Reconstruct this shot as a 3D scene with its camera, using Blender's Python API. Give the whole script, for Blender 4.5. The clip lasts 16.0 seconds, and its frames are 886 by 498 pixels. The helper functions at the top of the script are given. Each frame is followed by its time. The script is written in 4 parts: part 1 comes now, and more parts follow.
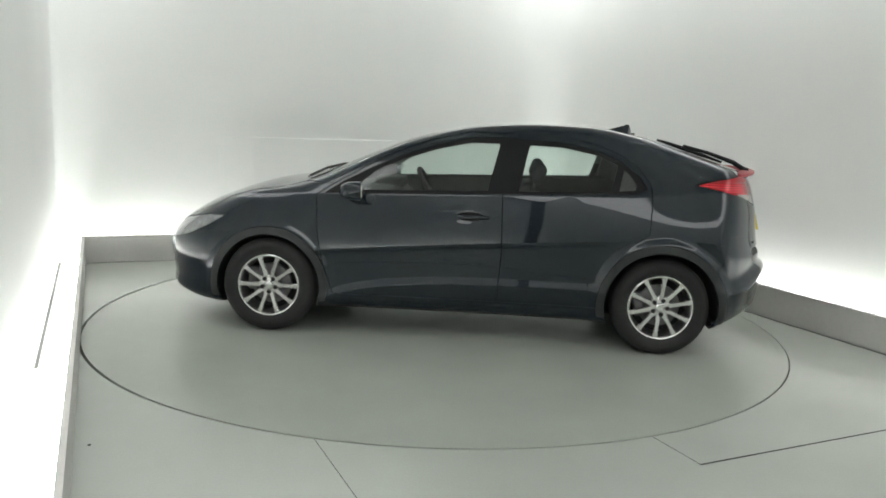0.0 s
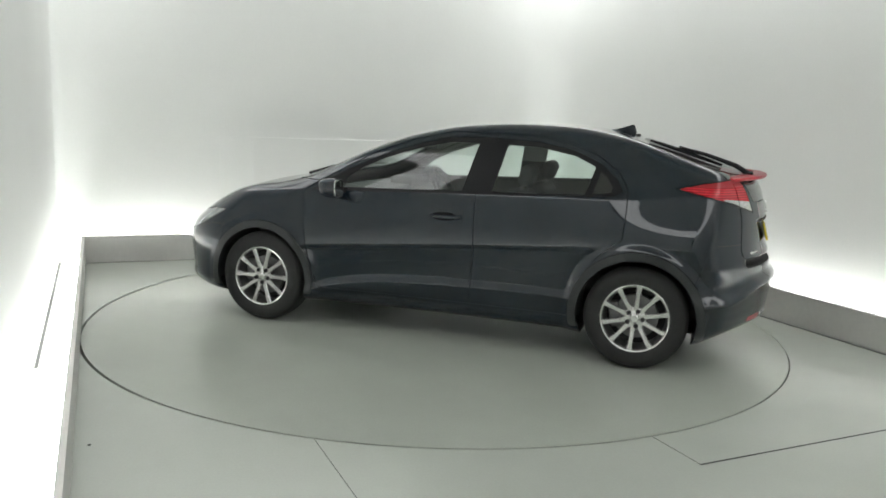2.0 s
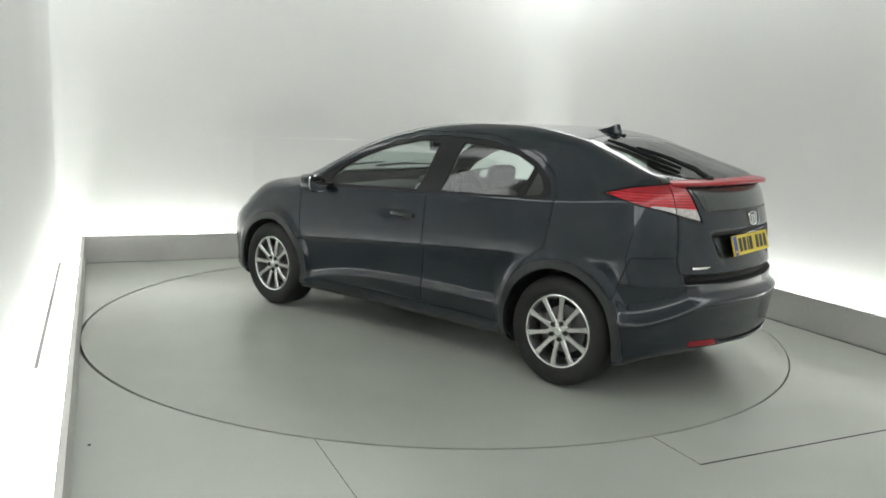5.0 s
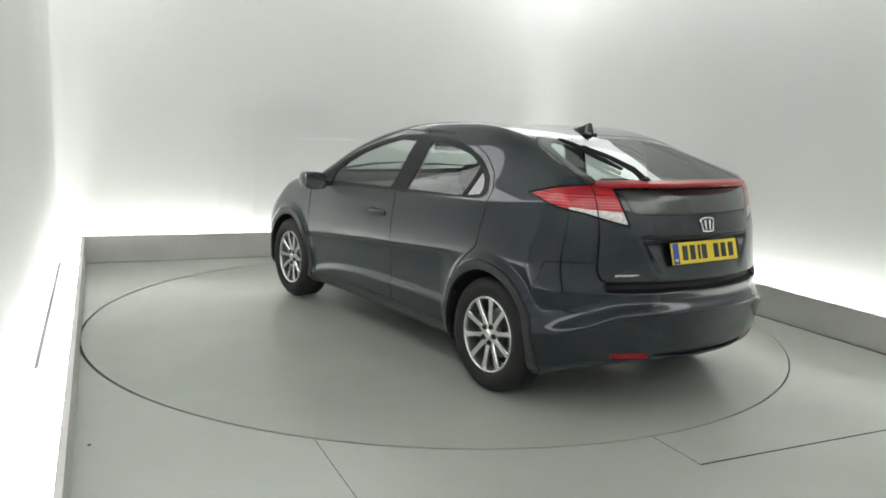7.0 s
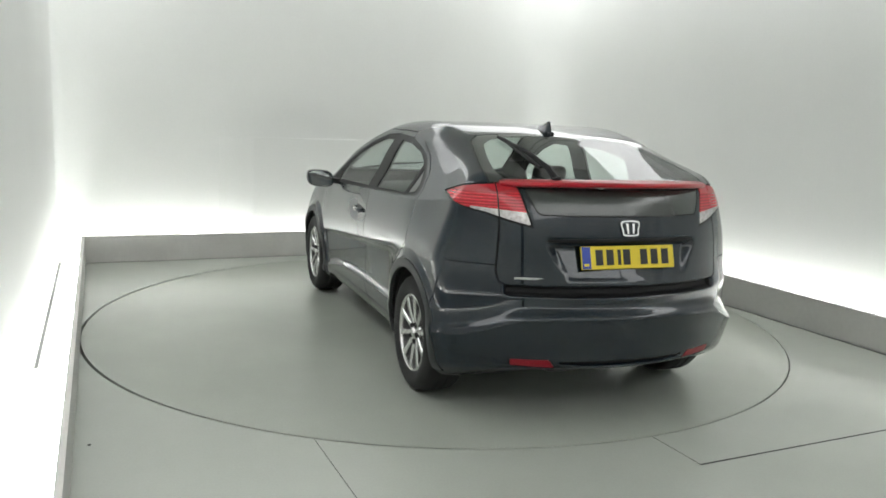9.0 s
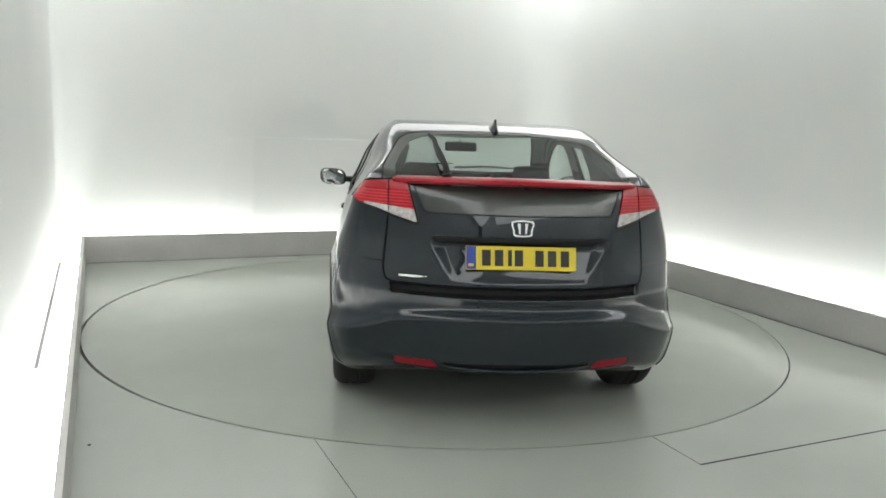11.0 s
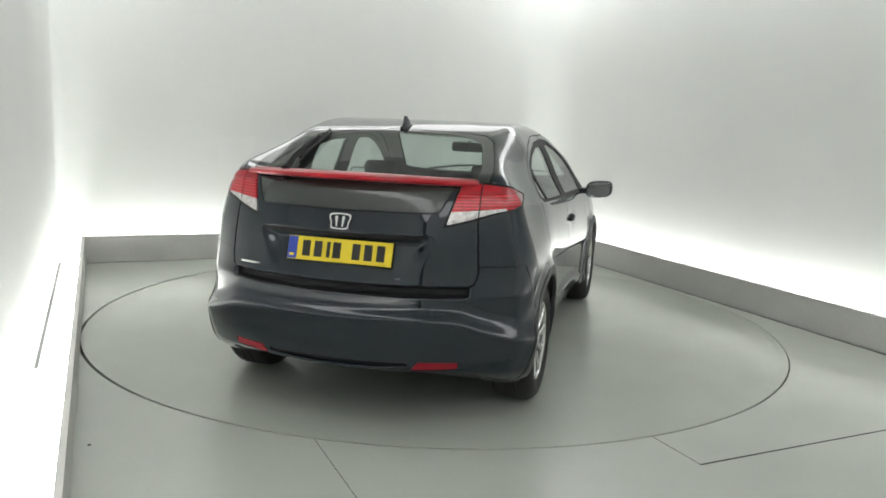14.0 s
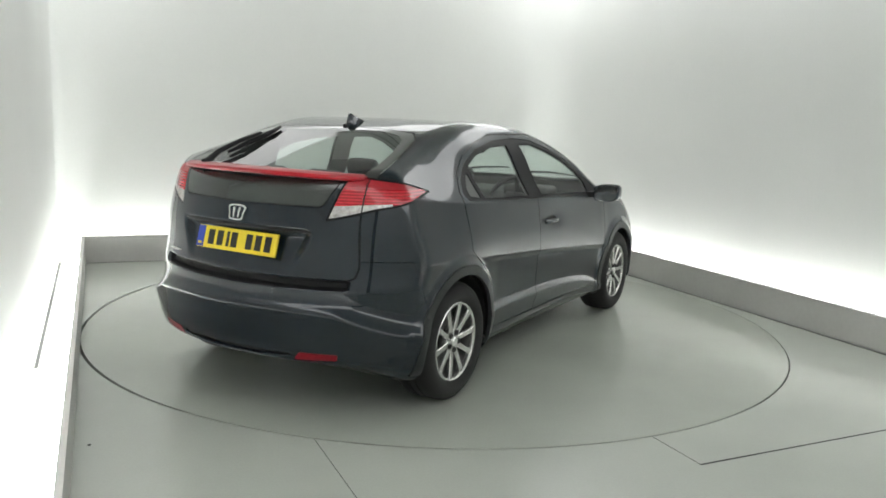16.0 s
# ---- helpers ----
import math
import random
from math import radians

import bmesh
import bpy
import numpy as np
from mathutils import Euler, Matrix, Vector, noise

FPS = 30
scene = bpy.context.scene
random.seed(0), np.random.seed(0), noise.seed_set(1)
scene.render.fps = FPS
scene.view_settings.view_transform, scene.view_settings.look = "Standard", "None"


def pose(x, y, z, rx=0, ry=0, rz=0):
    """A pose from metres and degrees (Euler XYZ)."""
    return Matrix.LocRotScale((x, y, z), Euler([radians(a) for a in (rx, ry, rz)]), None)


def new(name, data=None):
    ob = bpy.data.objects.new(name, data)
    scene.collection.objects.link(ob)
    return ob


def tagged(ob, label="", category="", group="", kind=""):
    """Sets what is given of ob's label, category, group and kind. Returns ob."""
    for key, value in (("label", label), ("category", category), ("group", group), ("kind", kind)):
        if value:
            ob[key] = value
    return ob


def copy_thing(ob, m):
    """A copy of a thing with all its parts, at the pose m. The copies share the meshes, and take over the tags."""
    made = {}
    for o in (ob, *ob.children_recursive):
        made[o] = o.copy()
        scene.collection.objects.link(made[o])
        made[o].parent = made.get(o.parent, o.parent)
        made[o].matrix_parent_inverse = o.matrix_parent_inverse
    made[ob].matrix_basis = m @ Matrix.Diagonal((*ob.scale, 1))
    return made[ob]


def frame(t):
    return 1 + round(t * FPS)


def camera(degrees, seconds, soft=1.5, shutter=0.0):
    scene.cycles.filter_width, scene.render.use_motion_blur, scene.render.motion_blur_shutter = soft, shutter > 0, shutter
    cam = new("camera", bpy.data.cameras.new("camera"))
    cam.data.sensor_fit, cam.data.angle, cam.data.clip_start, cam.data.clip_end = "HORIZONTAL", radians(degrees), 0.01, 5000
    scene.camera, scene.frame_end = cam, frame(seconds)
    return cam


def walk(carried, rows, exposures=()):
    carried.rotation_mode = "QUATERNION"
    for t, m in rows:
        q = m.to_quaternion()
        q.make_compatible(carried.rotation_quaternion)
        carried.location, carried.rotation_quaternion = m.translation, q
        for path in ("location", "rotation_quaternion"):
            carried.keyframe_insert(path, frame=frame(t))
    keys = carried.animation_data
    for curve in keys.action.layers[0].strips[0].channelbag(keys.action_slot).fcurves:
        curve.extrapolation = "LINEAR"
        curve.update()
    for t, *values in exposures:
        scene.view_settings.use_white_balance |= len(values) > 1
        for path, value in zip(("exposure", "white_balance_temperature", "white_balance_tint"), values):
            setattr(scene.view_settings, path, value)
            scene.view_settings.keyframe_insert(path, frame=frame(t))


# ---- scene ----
# ---- camera ----
cam = camera(57.96, 16.0, soft=1.7)
EYE = pose(0.026, -5.887, 1.480, 90 - 9.378, 0, 0) @ pose(0, 0, 0, 0, 0, 2.305)
walk(cam, [(0.0, EYE), (16.0, EYE)])

# ---- world and light ----
world = bpy.data.worlds.new("world")
scene.world = world
world.use_nodes = True
world.node_tree.nodes["Background"].inputs[0].default_value = (0.75, 0.8, 0.78, 1)
world.node_tree.nodes["Background"].inputs[1].default_value = 0.1
scene.view_settings.exposure = 0.0
STRIP_POWER = 38.0
PANEL_POWER = 2.4

TURN = 25.0  # the bay stands at this angle to the camera


# ---- materials ----
def shader(name, base, rough=0.5, metal=0.0, coat=0.0, grain=0.0, grain_scale=40.0, stain=0.0, stain_scale=1.5, bump=0.0,
           bump_scale=200.0, emission=None, power=0.0, spec=0.5, coat_rough=0.04, coat_ior=1.5):
    m = bpy.data.materials.new(name)
    m.use_nodes = True
    nt = m.node_tree
    b = nt.nodes["Principled BSDF"]
    b.inputs["Base Color"].default_value = (*base, 1)
    b.inputs["Roughness"].default_value = rough
    b.inputs["Metallic"].default_value = metal
    b.inputs["Coat Weight"].default_value = coat
    b.inputs["Coat Roughness"].default_value = coat_rough
    b.inputs["Coat IOR"].default_value = coat_ior
    b.inputs["Specular IOR Level"].default_value = spec
    if emission:
        b.inputs["Emission Color"].default_value = (*emission, 1)
        b.inputs["Emission Strength"].default_value = power
    co = nt.nodes.new("ShaderNodeTexCoord")
    last = None
    for amount, scale in ((grain, grain_scale), (stain, stain_scale)):
        if amount <= 0:
            continue
        tex = nt.nodes.new("ShaderNodeTexNoise")
        tex.inputs["Scale"].default_value = scale
        tex.inputs["Detail"].default_value = 6
        nt.links.new(co.outputs["Object"], tex.inputs["Vector"])
        ramp = nt.nodes.new("ShaderNodeMapRange")
        ramp.inputs["From Min"].default_value, ramp.inputs["From Max"].default_value = 0.25, 0.75
        ramp.inputs["To Min"].default_value, ramp.inputs["To Max"].default_value = 1 - amount, 1 + amount
        nt.links.new(tex.outputs["Fac"], ramp.inputs["Value"])
        mix = nt.nodes.new("ShaderNodeMix")
        mix.data_type, mix.blend_type = "RGBA", "MULTIPLY"
        mix.inputs["Factor"].default_value = 1
        if last:
            nt.links.new(last, mix.inputs["A"])
        else:
            mix.inputs["A"].default_value = (*base, 1)
        nt.links.new(ramp.outputs["Result"], mix.inputs["B"])
        last = mix.outputs["Result"]
    if last:
        nt.links.new(last, b.inputs["Base Color"])
    if bump > 0:
        tex = nt.nodes.new("ShaderNodeTexNoise")
        tex.inputs["Scale"].default_value = bump_scale
        tex.inputs["Detail"].default_value = 4
        nt.links.new(co.outputs["Object"], tex.inputs["Vector"])
        bn = nt.nodes.new("ShaderNodeBump")
        bn.inputs["Strength"].default_value = bump
        bn.inputs["Distance"].default_value = 0.004
        nt.links.new(tex.outputs["Fac"], bn.inputs["Height"])
        nt.links.new(bn.outputs["Normal"], b.inputs["Normal"])
    return m


def glass_shader(name, tint, rough=0.02, gloss=1.0):
    """Clear panes: what is behind shows through the tint, Fresnel drives the gloss."""
    m = bpy.data.materials.new(name)
    m.use_nodes = True
    nt = m.node_tree
    nt.nodes.remove(nt.nodes["Principled BSDF"])
    out = nt.nodes["Material Output"]
    see = nt.nodes.new("ShaderNodeBsdfTransparent")
    see.inputs["Color"].default_value = (*tint, 1)
    shine = nt.nodes.new("ShaderNodeBsdfGlossy")
    shine.inputs["Roughness"].default_value = rough
    shine.inputs["Color"].default_value = (gloss, gloss, gloss, 1)
    facing = nt.nodes.new("ShaderNodeLayerWeight")
    facing.inputs["Blend"].default_value = 0.5
    power = nt.nodes.new("ShaderNodeMath")
    power.operation = "POWER"
    power.inputs[1].default_value = 5
    nt.links.new(facing.outputs["Facing"], power.inputs[0])
    fres = nt.nodes.new("ShaderNodeMath")
    fres.operation = "MULTIPLY_ADD"
    fres.inputs[1].default_value, fres.inputs[2].default_value = 0.90, 0.07
    nt.links.new(power.outputs[0], fres.inputs[0])
    mix = nt.nodes.new("ShaderNodeMixShader")
    nt.links.new(fres.outputs[0], mix.inputs[0])
    nt.links.new(see.outputs[0], mix.inputs[1])
    nt.links.new(shine.outputs[0], mix.inputs[2])
    nt.links.new(mix.outputs[0], out.inputs["Surface"])
    return m


M_WALL = shader("white wall paint", (0.78, 0.79, 0.77), 0.6, grain=0.012, grain_scale=60, stain=0.02, stain_scale=0.8, bump=0.04)
M_CEIL = shader("white ceiling paint", (0.75, 0.76, 0.74), 0.7, grain=0.02, stain=0.02)
M_FLOOR = shader("grey painted floor", (0.465, 0.49, 0.445), 0.24, grain=0.03, grain_scale=90, stain=0.09, stain_scale=0.9, bump=0.05, bump_scale=120)
# the floor's grey taken down a little for the car's shade on the table
M_TABLE = shader("grey turntable paint darkened for shade", (0.42, 0.445, 0.398), 0.21, grain=0.03, grain_scale=90, stain=0.09, stain_scale=0.9, bump=0.05, bump_scale=120)
M_PLINTH = shader("pale grey painted board", (0.60, 0.59, 0.57), 0.55, grain=0.03, grain_scale=30, stain=0.05, stain_scale=3)
M_GAP = shader("dark joint", (0.02, 0.02, 0.02), 0.8, grain=0.1)
# dust in the joint together with the plinth's shade, in one dark colour
M_DIRT_SHADE = shader("joint dust and shade", (0.13, 0.125, 0.115), 0.8, grain=0.4, grain_scale=25)
M_STRIP = shader("light strip", (0.9, 0.9, 0.9), 0.5, emission=(0.985, 1.0, 0.995), power=STRIP_POWER)
M_LAMP = shader("lamp diffuser", (0.9, 0.9, 0.9), 0.5, emission=(0.985, 1.0, 0.995), power=PANEL_POWER)
M_LAMP_DIM = shader("dim lamp diffuser", (0.9, 0.9, 0.9), 0.5, emission=(0.985, 1.0, 0.995), power=PANEL_POWER * 0.55)
M_FRAME = shader("white lamp frame", (0.8, 0.8, 0.8), 0.4)

M_PAINT = shader("dark slate metallic paint", (0.0038, 0.0096, 0.0170), 0.36, metal=0.2, coat=1.0, spec=0.1, coat_rough=0.03, coat_ior=1.56, grain=0.10, grain_scale=900, stain=0.03, stain_scale=3)
M_BLACK = shader("satin black trim", (0.010, 0.010, 0.011), 0.5, spec=0.2, grain=0.1, grain_scale=300)
M_PLASTIC = shader("rough black plastic", (0.012, 0.012, 0.0125), 0.65, grain=0.15, grain_scale=250, bump=0.15, bump_scale=500)
M_ARCH = shader("dull dark grey arch plastic", (0.026, 0.029, 0.030), 0.42, spec=0.4, grain=0.12, grain_scale=250, bump=0.05, bump_scale=400)
M_GLOSSBLACK = shader("gloss black panel", (0.01, 0.011, 0.011), 0.08, coat=1.0)
M_RUBBER = shader("tyre rubber", (0.014, 0.014, 0.014), 0.75, grain=0.15, grain_scale=120, stain=0.2, stain_scale=9, bump=0.2, bump_scale=300)
M_ALLOY = shader("silver alloy", (0.66, 0.66, 0.65), 0.24, metal=0.85, grain=0.04, grain_scale=200)
M_STEEL = shader("dull steel", (0.20, 0.20, 0.20), 0.45, metal=0.9, grain=0.15, grain_scale=80)
# the rim's alloy again, with the shade behind the spokes in its colour
M_BARREL = shader("alloy darkened for shade", (0.10, 0.10, 0.10), 0.5, metal=0.5, grain=0.1)
M_CHROME = shader("chrome", (0.85, 0.85, 0.85), 0.08, metal=1.0)
M_RED = shader("red lamp lens", (0.36, 0.008, 0.018), 0.28, coat=0.2, spec=0.3, grain=0.12, grain_scale=70)
def ribbed(m, scale, low):
    """Fine level ribs moulded into a lens."""
    nt = m.node_tree
    b = nt.nodes["Principled BSDF"]
    co = nt.nodes.new("ShaderNodeTexCoord")
    wave = nt.nodes.new("ShaderNodeTexWave")
    wave.bands_direction = "Z"
    wave.inputs["Scale"].default_value = scale
    wave.inputs["Distortion"].default_value = 0.4
    nt.links.new(co.outputs["Object"], wave.inputs["Vector"])
    ramp = nt.nodes.new("ShaderNodeMapRange")
    ramp.inputs["To Min"].default_value, ramp.inputs["To Max"].default_value = low, 1.25
    nt.links.new(wave.outputs["Fac"], ramp.inputs["Value"])
    mix = nt.nodes.new("ShaderNodeMix")
    mix.data_type, mix.blend_type = "RGBA", "MULTIPLY"
    mix.inputs["Factor"].default_value = 1
    old = b.inputs["Base Color"].links[0].from_socket
    nt.links.new(old, mix.inputs["A"])
    nt.links.new(ramp.outputs["Result"], mix.inputs["B"])
    nt.links.new(mix.outputs["Result"], b.inputs["Base Color"])
    bn = nt.nodes.new("ShaderNodeBump")
    bn.inputs["Strength"].default_value = 0.25
    bn.inputs["Distance"].default_value = 0.002
    nt.links.new(wave.outputs["Fac"], bn.inputs["Height"])
    nt.links.new(bn.outputs["Normal"], b.inputs["Normal"])
    return m


M_LENS = ribbed(shader("ribbed red lamp lens", (0.52, 0.016, 0.028), 0.22, coat=0.6, spec=0.3, grain=0.15, grain_scale=45), 22.0, 0.55)
M_DARKRED = shader("dark red reflector", (0.26, 0.010, 0.020), 0.3, coat=0.2, spec=0.2, grain=0.2, grain_scale=150)
M_CLEAR = shader("clear lamp lens over silver", (0.56, 0.52, 0.51), 0.18, metal=0.3, coat=1.0, grain=0.35, grain_scale=55, bump=0.3, bump_scale=60)
M_HEAD = shader("headlight lens", (0.30, 0.31, 0.32), 0.12, metal=0.4, coat=1.0, grain=0.3, grain_scale=25)
M_CABIN = shader("dark grey cabin trim", (0.045, 0.045, 0.045), 0.7, grain=0.15, grain_scale=60, bump=0.1)
M_LINING = shader("pale grey headlining", (0.30, 0.30, 0.285), 0.9, grain=0.06, grain_scale=150)
M_CLOTH = shader("charcoal seat cloth", (0.045, 0.045, 0.047), 0.9, grain=0.12, grain_scale=60, bump=0.04, bump_scale=250)
M_YELLOW = shader("yellow plate", (0.74, 0.57, 0.03), 0.35, grain=0.03)
M_BLUE = shader("blue plate band", (0.03, 0.06, 0.35), 0.35)
M_INK = shader("black plate bars", (0.015, 0.015, 0.015), 0.4)
M_MIRROR = shader("mirror glass", (0.85, 0.87, 0.86), 0.02, metal=1.0)
M_GLASS = glass_shader("green tinted car glass", (0.80, 0.87, 0.84), gloss=0.8)
M_DARKGLASS = shader("smoked grey pane", (0.034, 0.040, 0.037), 0.25, coat=0.8, coat_rough=0.1, grain=0.08, grain_scale=160)


# ---- mesh helpers ----
def part(name, bm, material, parent=None, label="", smooth=False):
    """Links a bmesh as one mesh object, under a thing or under a part."""
    me = bpy.data.meshes.new(name)
    bm.normal_update()
    bm.to_mesh(me)
    bm.free()
    me.materials.append(material)
    if smooth:
        me.polygons.foreach_set("use_smooth", [True] * len(me.polygons))
        me.set_sharp_from_angle(angle=radians(38))
    ob = new(name, me)
    if parent is not None:
        ob.parent = parent
    if label:
        tagged(ob, label=label)
    return ob


def box(lo, hi, bevel=0.0, seg=2):
    bm = bmesh.new()
    bmesh.ops.create_cube(bm, size=1)
    for v in bm.verts:
        v.co = Vector([lo[i] + (v.co[i] + 0.5) * (hi[i] - lo[i]) for i in range(3)])
    if bevel > 0:
        bmesh.ops.bevel(bm, geom=bm.edges[:], offset=bevel, segments=seg, affect="EDGES", profile=0.5)
    return bm


def rounded(size, at=(0, 0, 0), bevel=0.02, seg=3):
    return box([a - s / 2 for a, s in zip(at, size)], [a + s / 2 for a, s in zip(at, size)], bevel, seg)


def turned(bm, m):
    bmesh.ops.transform(bm, matrix=m, verts=bm.verts[:])
    return bm


def lathe(profile, n=64, closed=True):
    """Profile of (radius, height) turned round the local Y axis."""
    bm = bmesh.new()
    rings = []
    for r, h in profile:
        rings.append([bm.verts.new((r * math.cos(2 * math.pi * i / n), h, r * math.sin(2 * math.pi * i / n))) for i in range(n)])
    pairs = list(zip(rings, rings[1:] + rings[:1])) if closed else list(zip(rings, rings[1:]))
    for a, b in pairs:
        for i in range(n):
            bm.faces.new((a[i], a[(i + 1) % n], b[(i + 1) % n], b[i]))
    bmesh.ops.recalc_face_normals(bm, faces=bm.faces[:])
    return bm


def disc(r, z0, z1, n=160, inner=0.0):
    bm = bmesh.new()
    def ring(rad, z):
        return [bm.verts.new((rad * math.cos(2 * math.pi * i / n), rad * math.sin(2 * math.pi * i / n), z)) for i in range(n)]
    top, bot = ring(r, z1), ring(r, z0)
    if inner > 0:
        it, ib = ring(inner, z1), ring(inner, z0)
    for i in range(n):
        j = (i + 1) % n
        bm.faces.new((bot[i], bot[j], top[j], top[i]))
        if inner > 0:
            bm.faces.new((it[i], it[j], ib[j], ib[i]))
            bm.faces.new((top[i], top[j], it[j], it[i]))
            bm.faces.new((ib[i], ib[j], bot[j], bot[i]))
    if inner <= 0:
        bm.faces.new(top)
        bm.faces.new(bot[::-1])
    return bm


def prism(outline, z0, z1):
    """A closed outline in x and y, raised from z0 to z1."""
    bm = bmesh.new()
    lo = [bm.verts.new((x, y, z0)) for x, y in outline]
    hi = [bm.verts.new((x, y, z1)) for x, y in outline]
    bm.faces.new(hi)
    bm.faces.new(lo[::-1])
    n = len(lo)
    for i in range(n):
        bm.faces.new((lo[i], lo[(i + 1) % n], hi[(i + 1) % n], hi[i]))
    bmesh.ops.recalc_face_normals(bm, faces=bm.faces[:])
    return bm


def tube(points, radii, n=10, flat=1.0):
    """A round bar through points, with a radius at each."""
    bm = bmesh.new()
    pts = [Vector(q) for q in points]
    rings = []
    for i, q in enumerate(pts):
        d = (pts[min(i + 1, len(pts) - 1)] - pts[max(i - 1, 0)]).normalized()
        a = d.cross(Vector((0, 0, 1)) if abs(d.z) < 0.9 else Vector((1, 0, 0))).normalized()
        b = a.cross(d).normalized()
        r = radii[i] if hasattr(radii, "__len__") else radii
        rings.append([bm.verts.new(q + a * r * math.cos(2 * math.pi * k / n) + b * r * flat * math.sin(2 * math.pi * k / n)) for k in range(n)])
    for s, t in zip(rings, rings[1:]):
        for k in range(n):
            bm.faces.new((s[k], s[(k + 1) % n], t[(k + 1) % n], t[k]))
    bm.faces.new(rings[0][::-1])
    bm.faces.new(rings[-1])
    bmesh.ops.recalc_face_normals(bm, faces=bm.faces[:])
    return bm


# ---- the bay: floor, turntable, plinths, walls, ceiling ----
BAY = pose(0, 0, 0, 0, 0, TURN)
R_TABLE = 2.461
LEFT, RIGHT, BACK, FRONT = -2.49, 2.53, 2.70, -6.3   # inner faces of the plinths; the wall behind the camera
GAPW = 0.19                                         # trough between plinth and wall
HIGH = 3.20


def left_at(y):
    """The left side runs slightly out of square."""
    return -2.385 + (y - BACK) * 0.0266


def structure(name, bm, material, label, category, smooth=False):
    ob = part(name, bm, material, None, "", smooth)
    ob.matrix_basis = BAY
    return tagged(ob, label, category, kind="structure")


def floor_mesh():
    """The floor with a round opening for the turntable."""
    bm = bmesh.new()
    n = 160
    x0, x1, y0, y1 = LEFT - 0.5, RIGHT + 0.5, FRONT - 0.2, BACK + 0.5
    r, ox, oy = R_TABLE + 0.005, -0.007, -0.003
    inner, outer = [], []
    for i in range(n):
        a = 2 * math.pi * i / n
        c, s = math.cos(a), math.sin(a)
        k = min((x1 if c > 0 else -x0) / max(abs(c), 1e-9), (y1 if s > 0 else -y0) / max(abs(s), 1e-9))
        inner.append((bm.verts.new((ox + r * c, oy + r * s, 0)), bm.verts.new((ox + r * c, oy + r * s, -0.06))))
        outer.append(bm.verts.new((k * c, k * s, 0)))
    for i in range(n):
        j = (i + 1) % n
        bm.faces.new((inner[i][0], outer[i], outer[j], inner[j][0]))
        bm.faces.new((inner[i][1], inner[i][0], inner[j][0], inner[j][1]))
    for sx, sy in ((x0, y0), (x1, y0), (x1, y1), (x0, y1)):
        v = bm.verts.new((sx, sy, 0))
        ang = math.atan2(sy, sx) % (2 * math.pi)
        i = int(ang / (2 * math.pi) * n)
        bm.faces.new((outer[i], v, outer[(i + 1) % n]))
    return bm


floor = structure("floor", floor_mesh(), M_FLOOR, "grey painted concrete floor with a round opening", "floor")
pit = structure("pit", disc(R_TABLE + 0.3, -0.10, -0.055), M_GAP, "dark pit under the turntable", "pit")
turntable = tagged(part("turntable", disc(R_TABLE - 0.006, -0.05, -0.001), M_TABLE), "round grey painted turntable flush with the floor", "turntable")

part("edge_band", disc(R_TABLE - 0.0055, -0.052, -0.0005, 160, R_TABLE - 0.05), M_TABLE, turntable, "painted edge band")
structure("floor_bolt", disc(0.008, -0.002, 0.002, 12), M_GAP, "small dark bolt head in the floor", "bolt").matrix_basis = pose(-1.489, -2.578, 0)

# joints in the floor before the turntable
def joint(a, b, w=0.006):
    a, b = Vector(a), Vector(b)
    d = (b - a).normalized()
    s = Vector((-d.y, d.x)) * w / 2
    return prism([tuple(a - s), tuple(b - s), tuple(b + s), tuple(a + s)], -0.004, 0.0012)


structure("floor_joint", joint((-1.50, -1.97), (-1.50, -6.2), 0.0022), M_GAP, "thin dark joint across the grey floor", "joint")
structure("floor_joint", joint((0.03, -2.80), (RIGHT, -2.80), 0.009), M_GAP, "thin dark joint along the grey floor", "joint")
structure("wall_joint", joint((left_at(2.75) - GAPW - 0.029, 2.75), (left_at(-0.5) - GAPW - 0.029, -0.5), 0.020), M_GAP, "dark gap at the foot of the white wall", "joint")
structure("floor_joint", joint((0.03, -2.47), (0.03, -2.80), 0.002), M_GAP, "hairline joint beside the turntable", "joint")

H_PL = 0.25
T_PL = 0.028
def plinth(name, lo, hi, label):
    ob = structure(name, box((lo[0], lo[1], 0.0), (hi[0], hi[1], H_PL), 0.003, 1), M_PLINTH, label, "plinth")
    return ob


structure("plinth_left", prism([(left_at(FRONT + 0.3) - T_PL, FRONT + 0.3), (left_at(FRONT + 0.3), FRONT + 0.3), (left_at(BACK + T_PL), BACK + T_PL), (left_at(BACK + T_PL) - T_PL, BACK + T_PL)], 0.0, H_PL),
          M_PLINTH, "pale grey board plinth hiding a light strip", "plinth")
plinth("plinth_right", (RIGHT, FRONT + 0.3), (RIGHT + T_PL, BACK + T_PL), "pale grey board plinth hiding a light strip")
plinth("plinth_back", (left_at(BACK), BACK), (RIGHT, BACK + T_PL), "pale grey board plinth hiding a light strip")


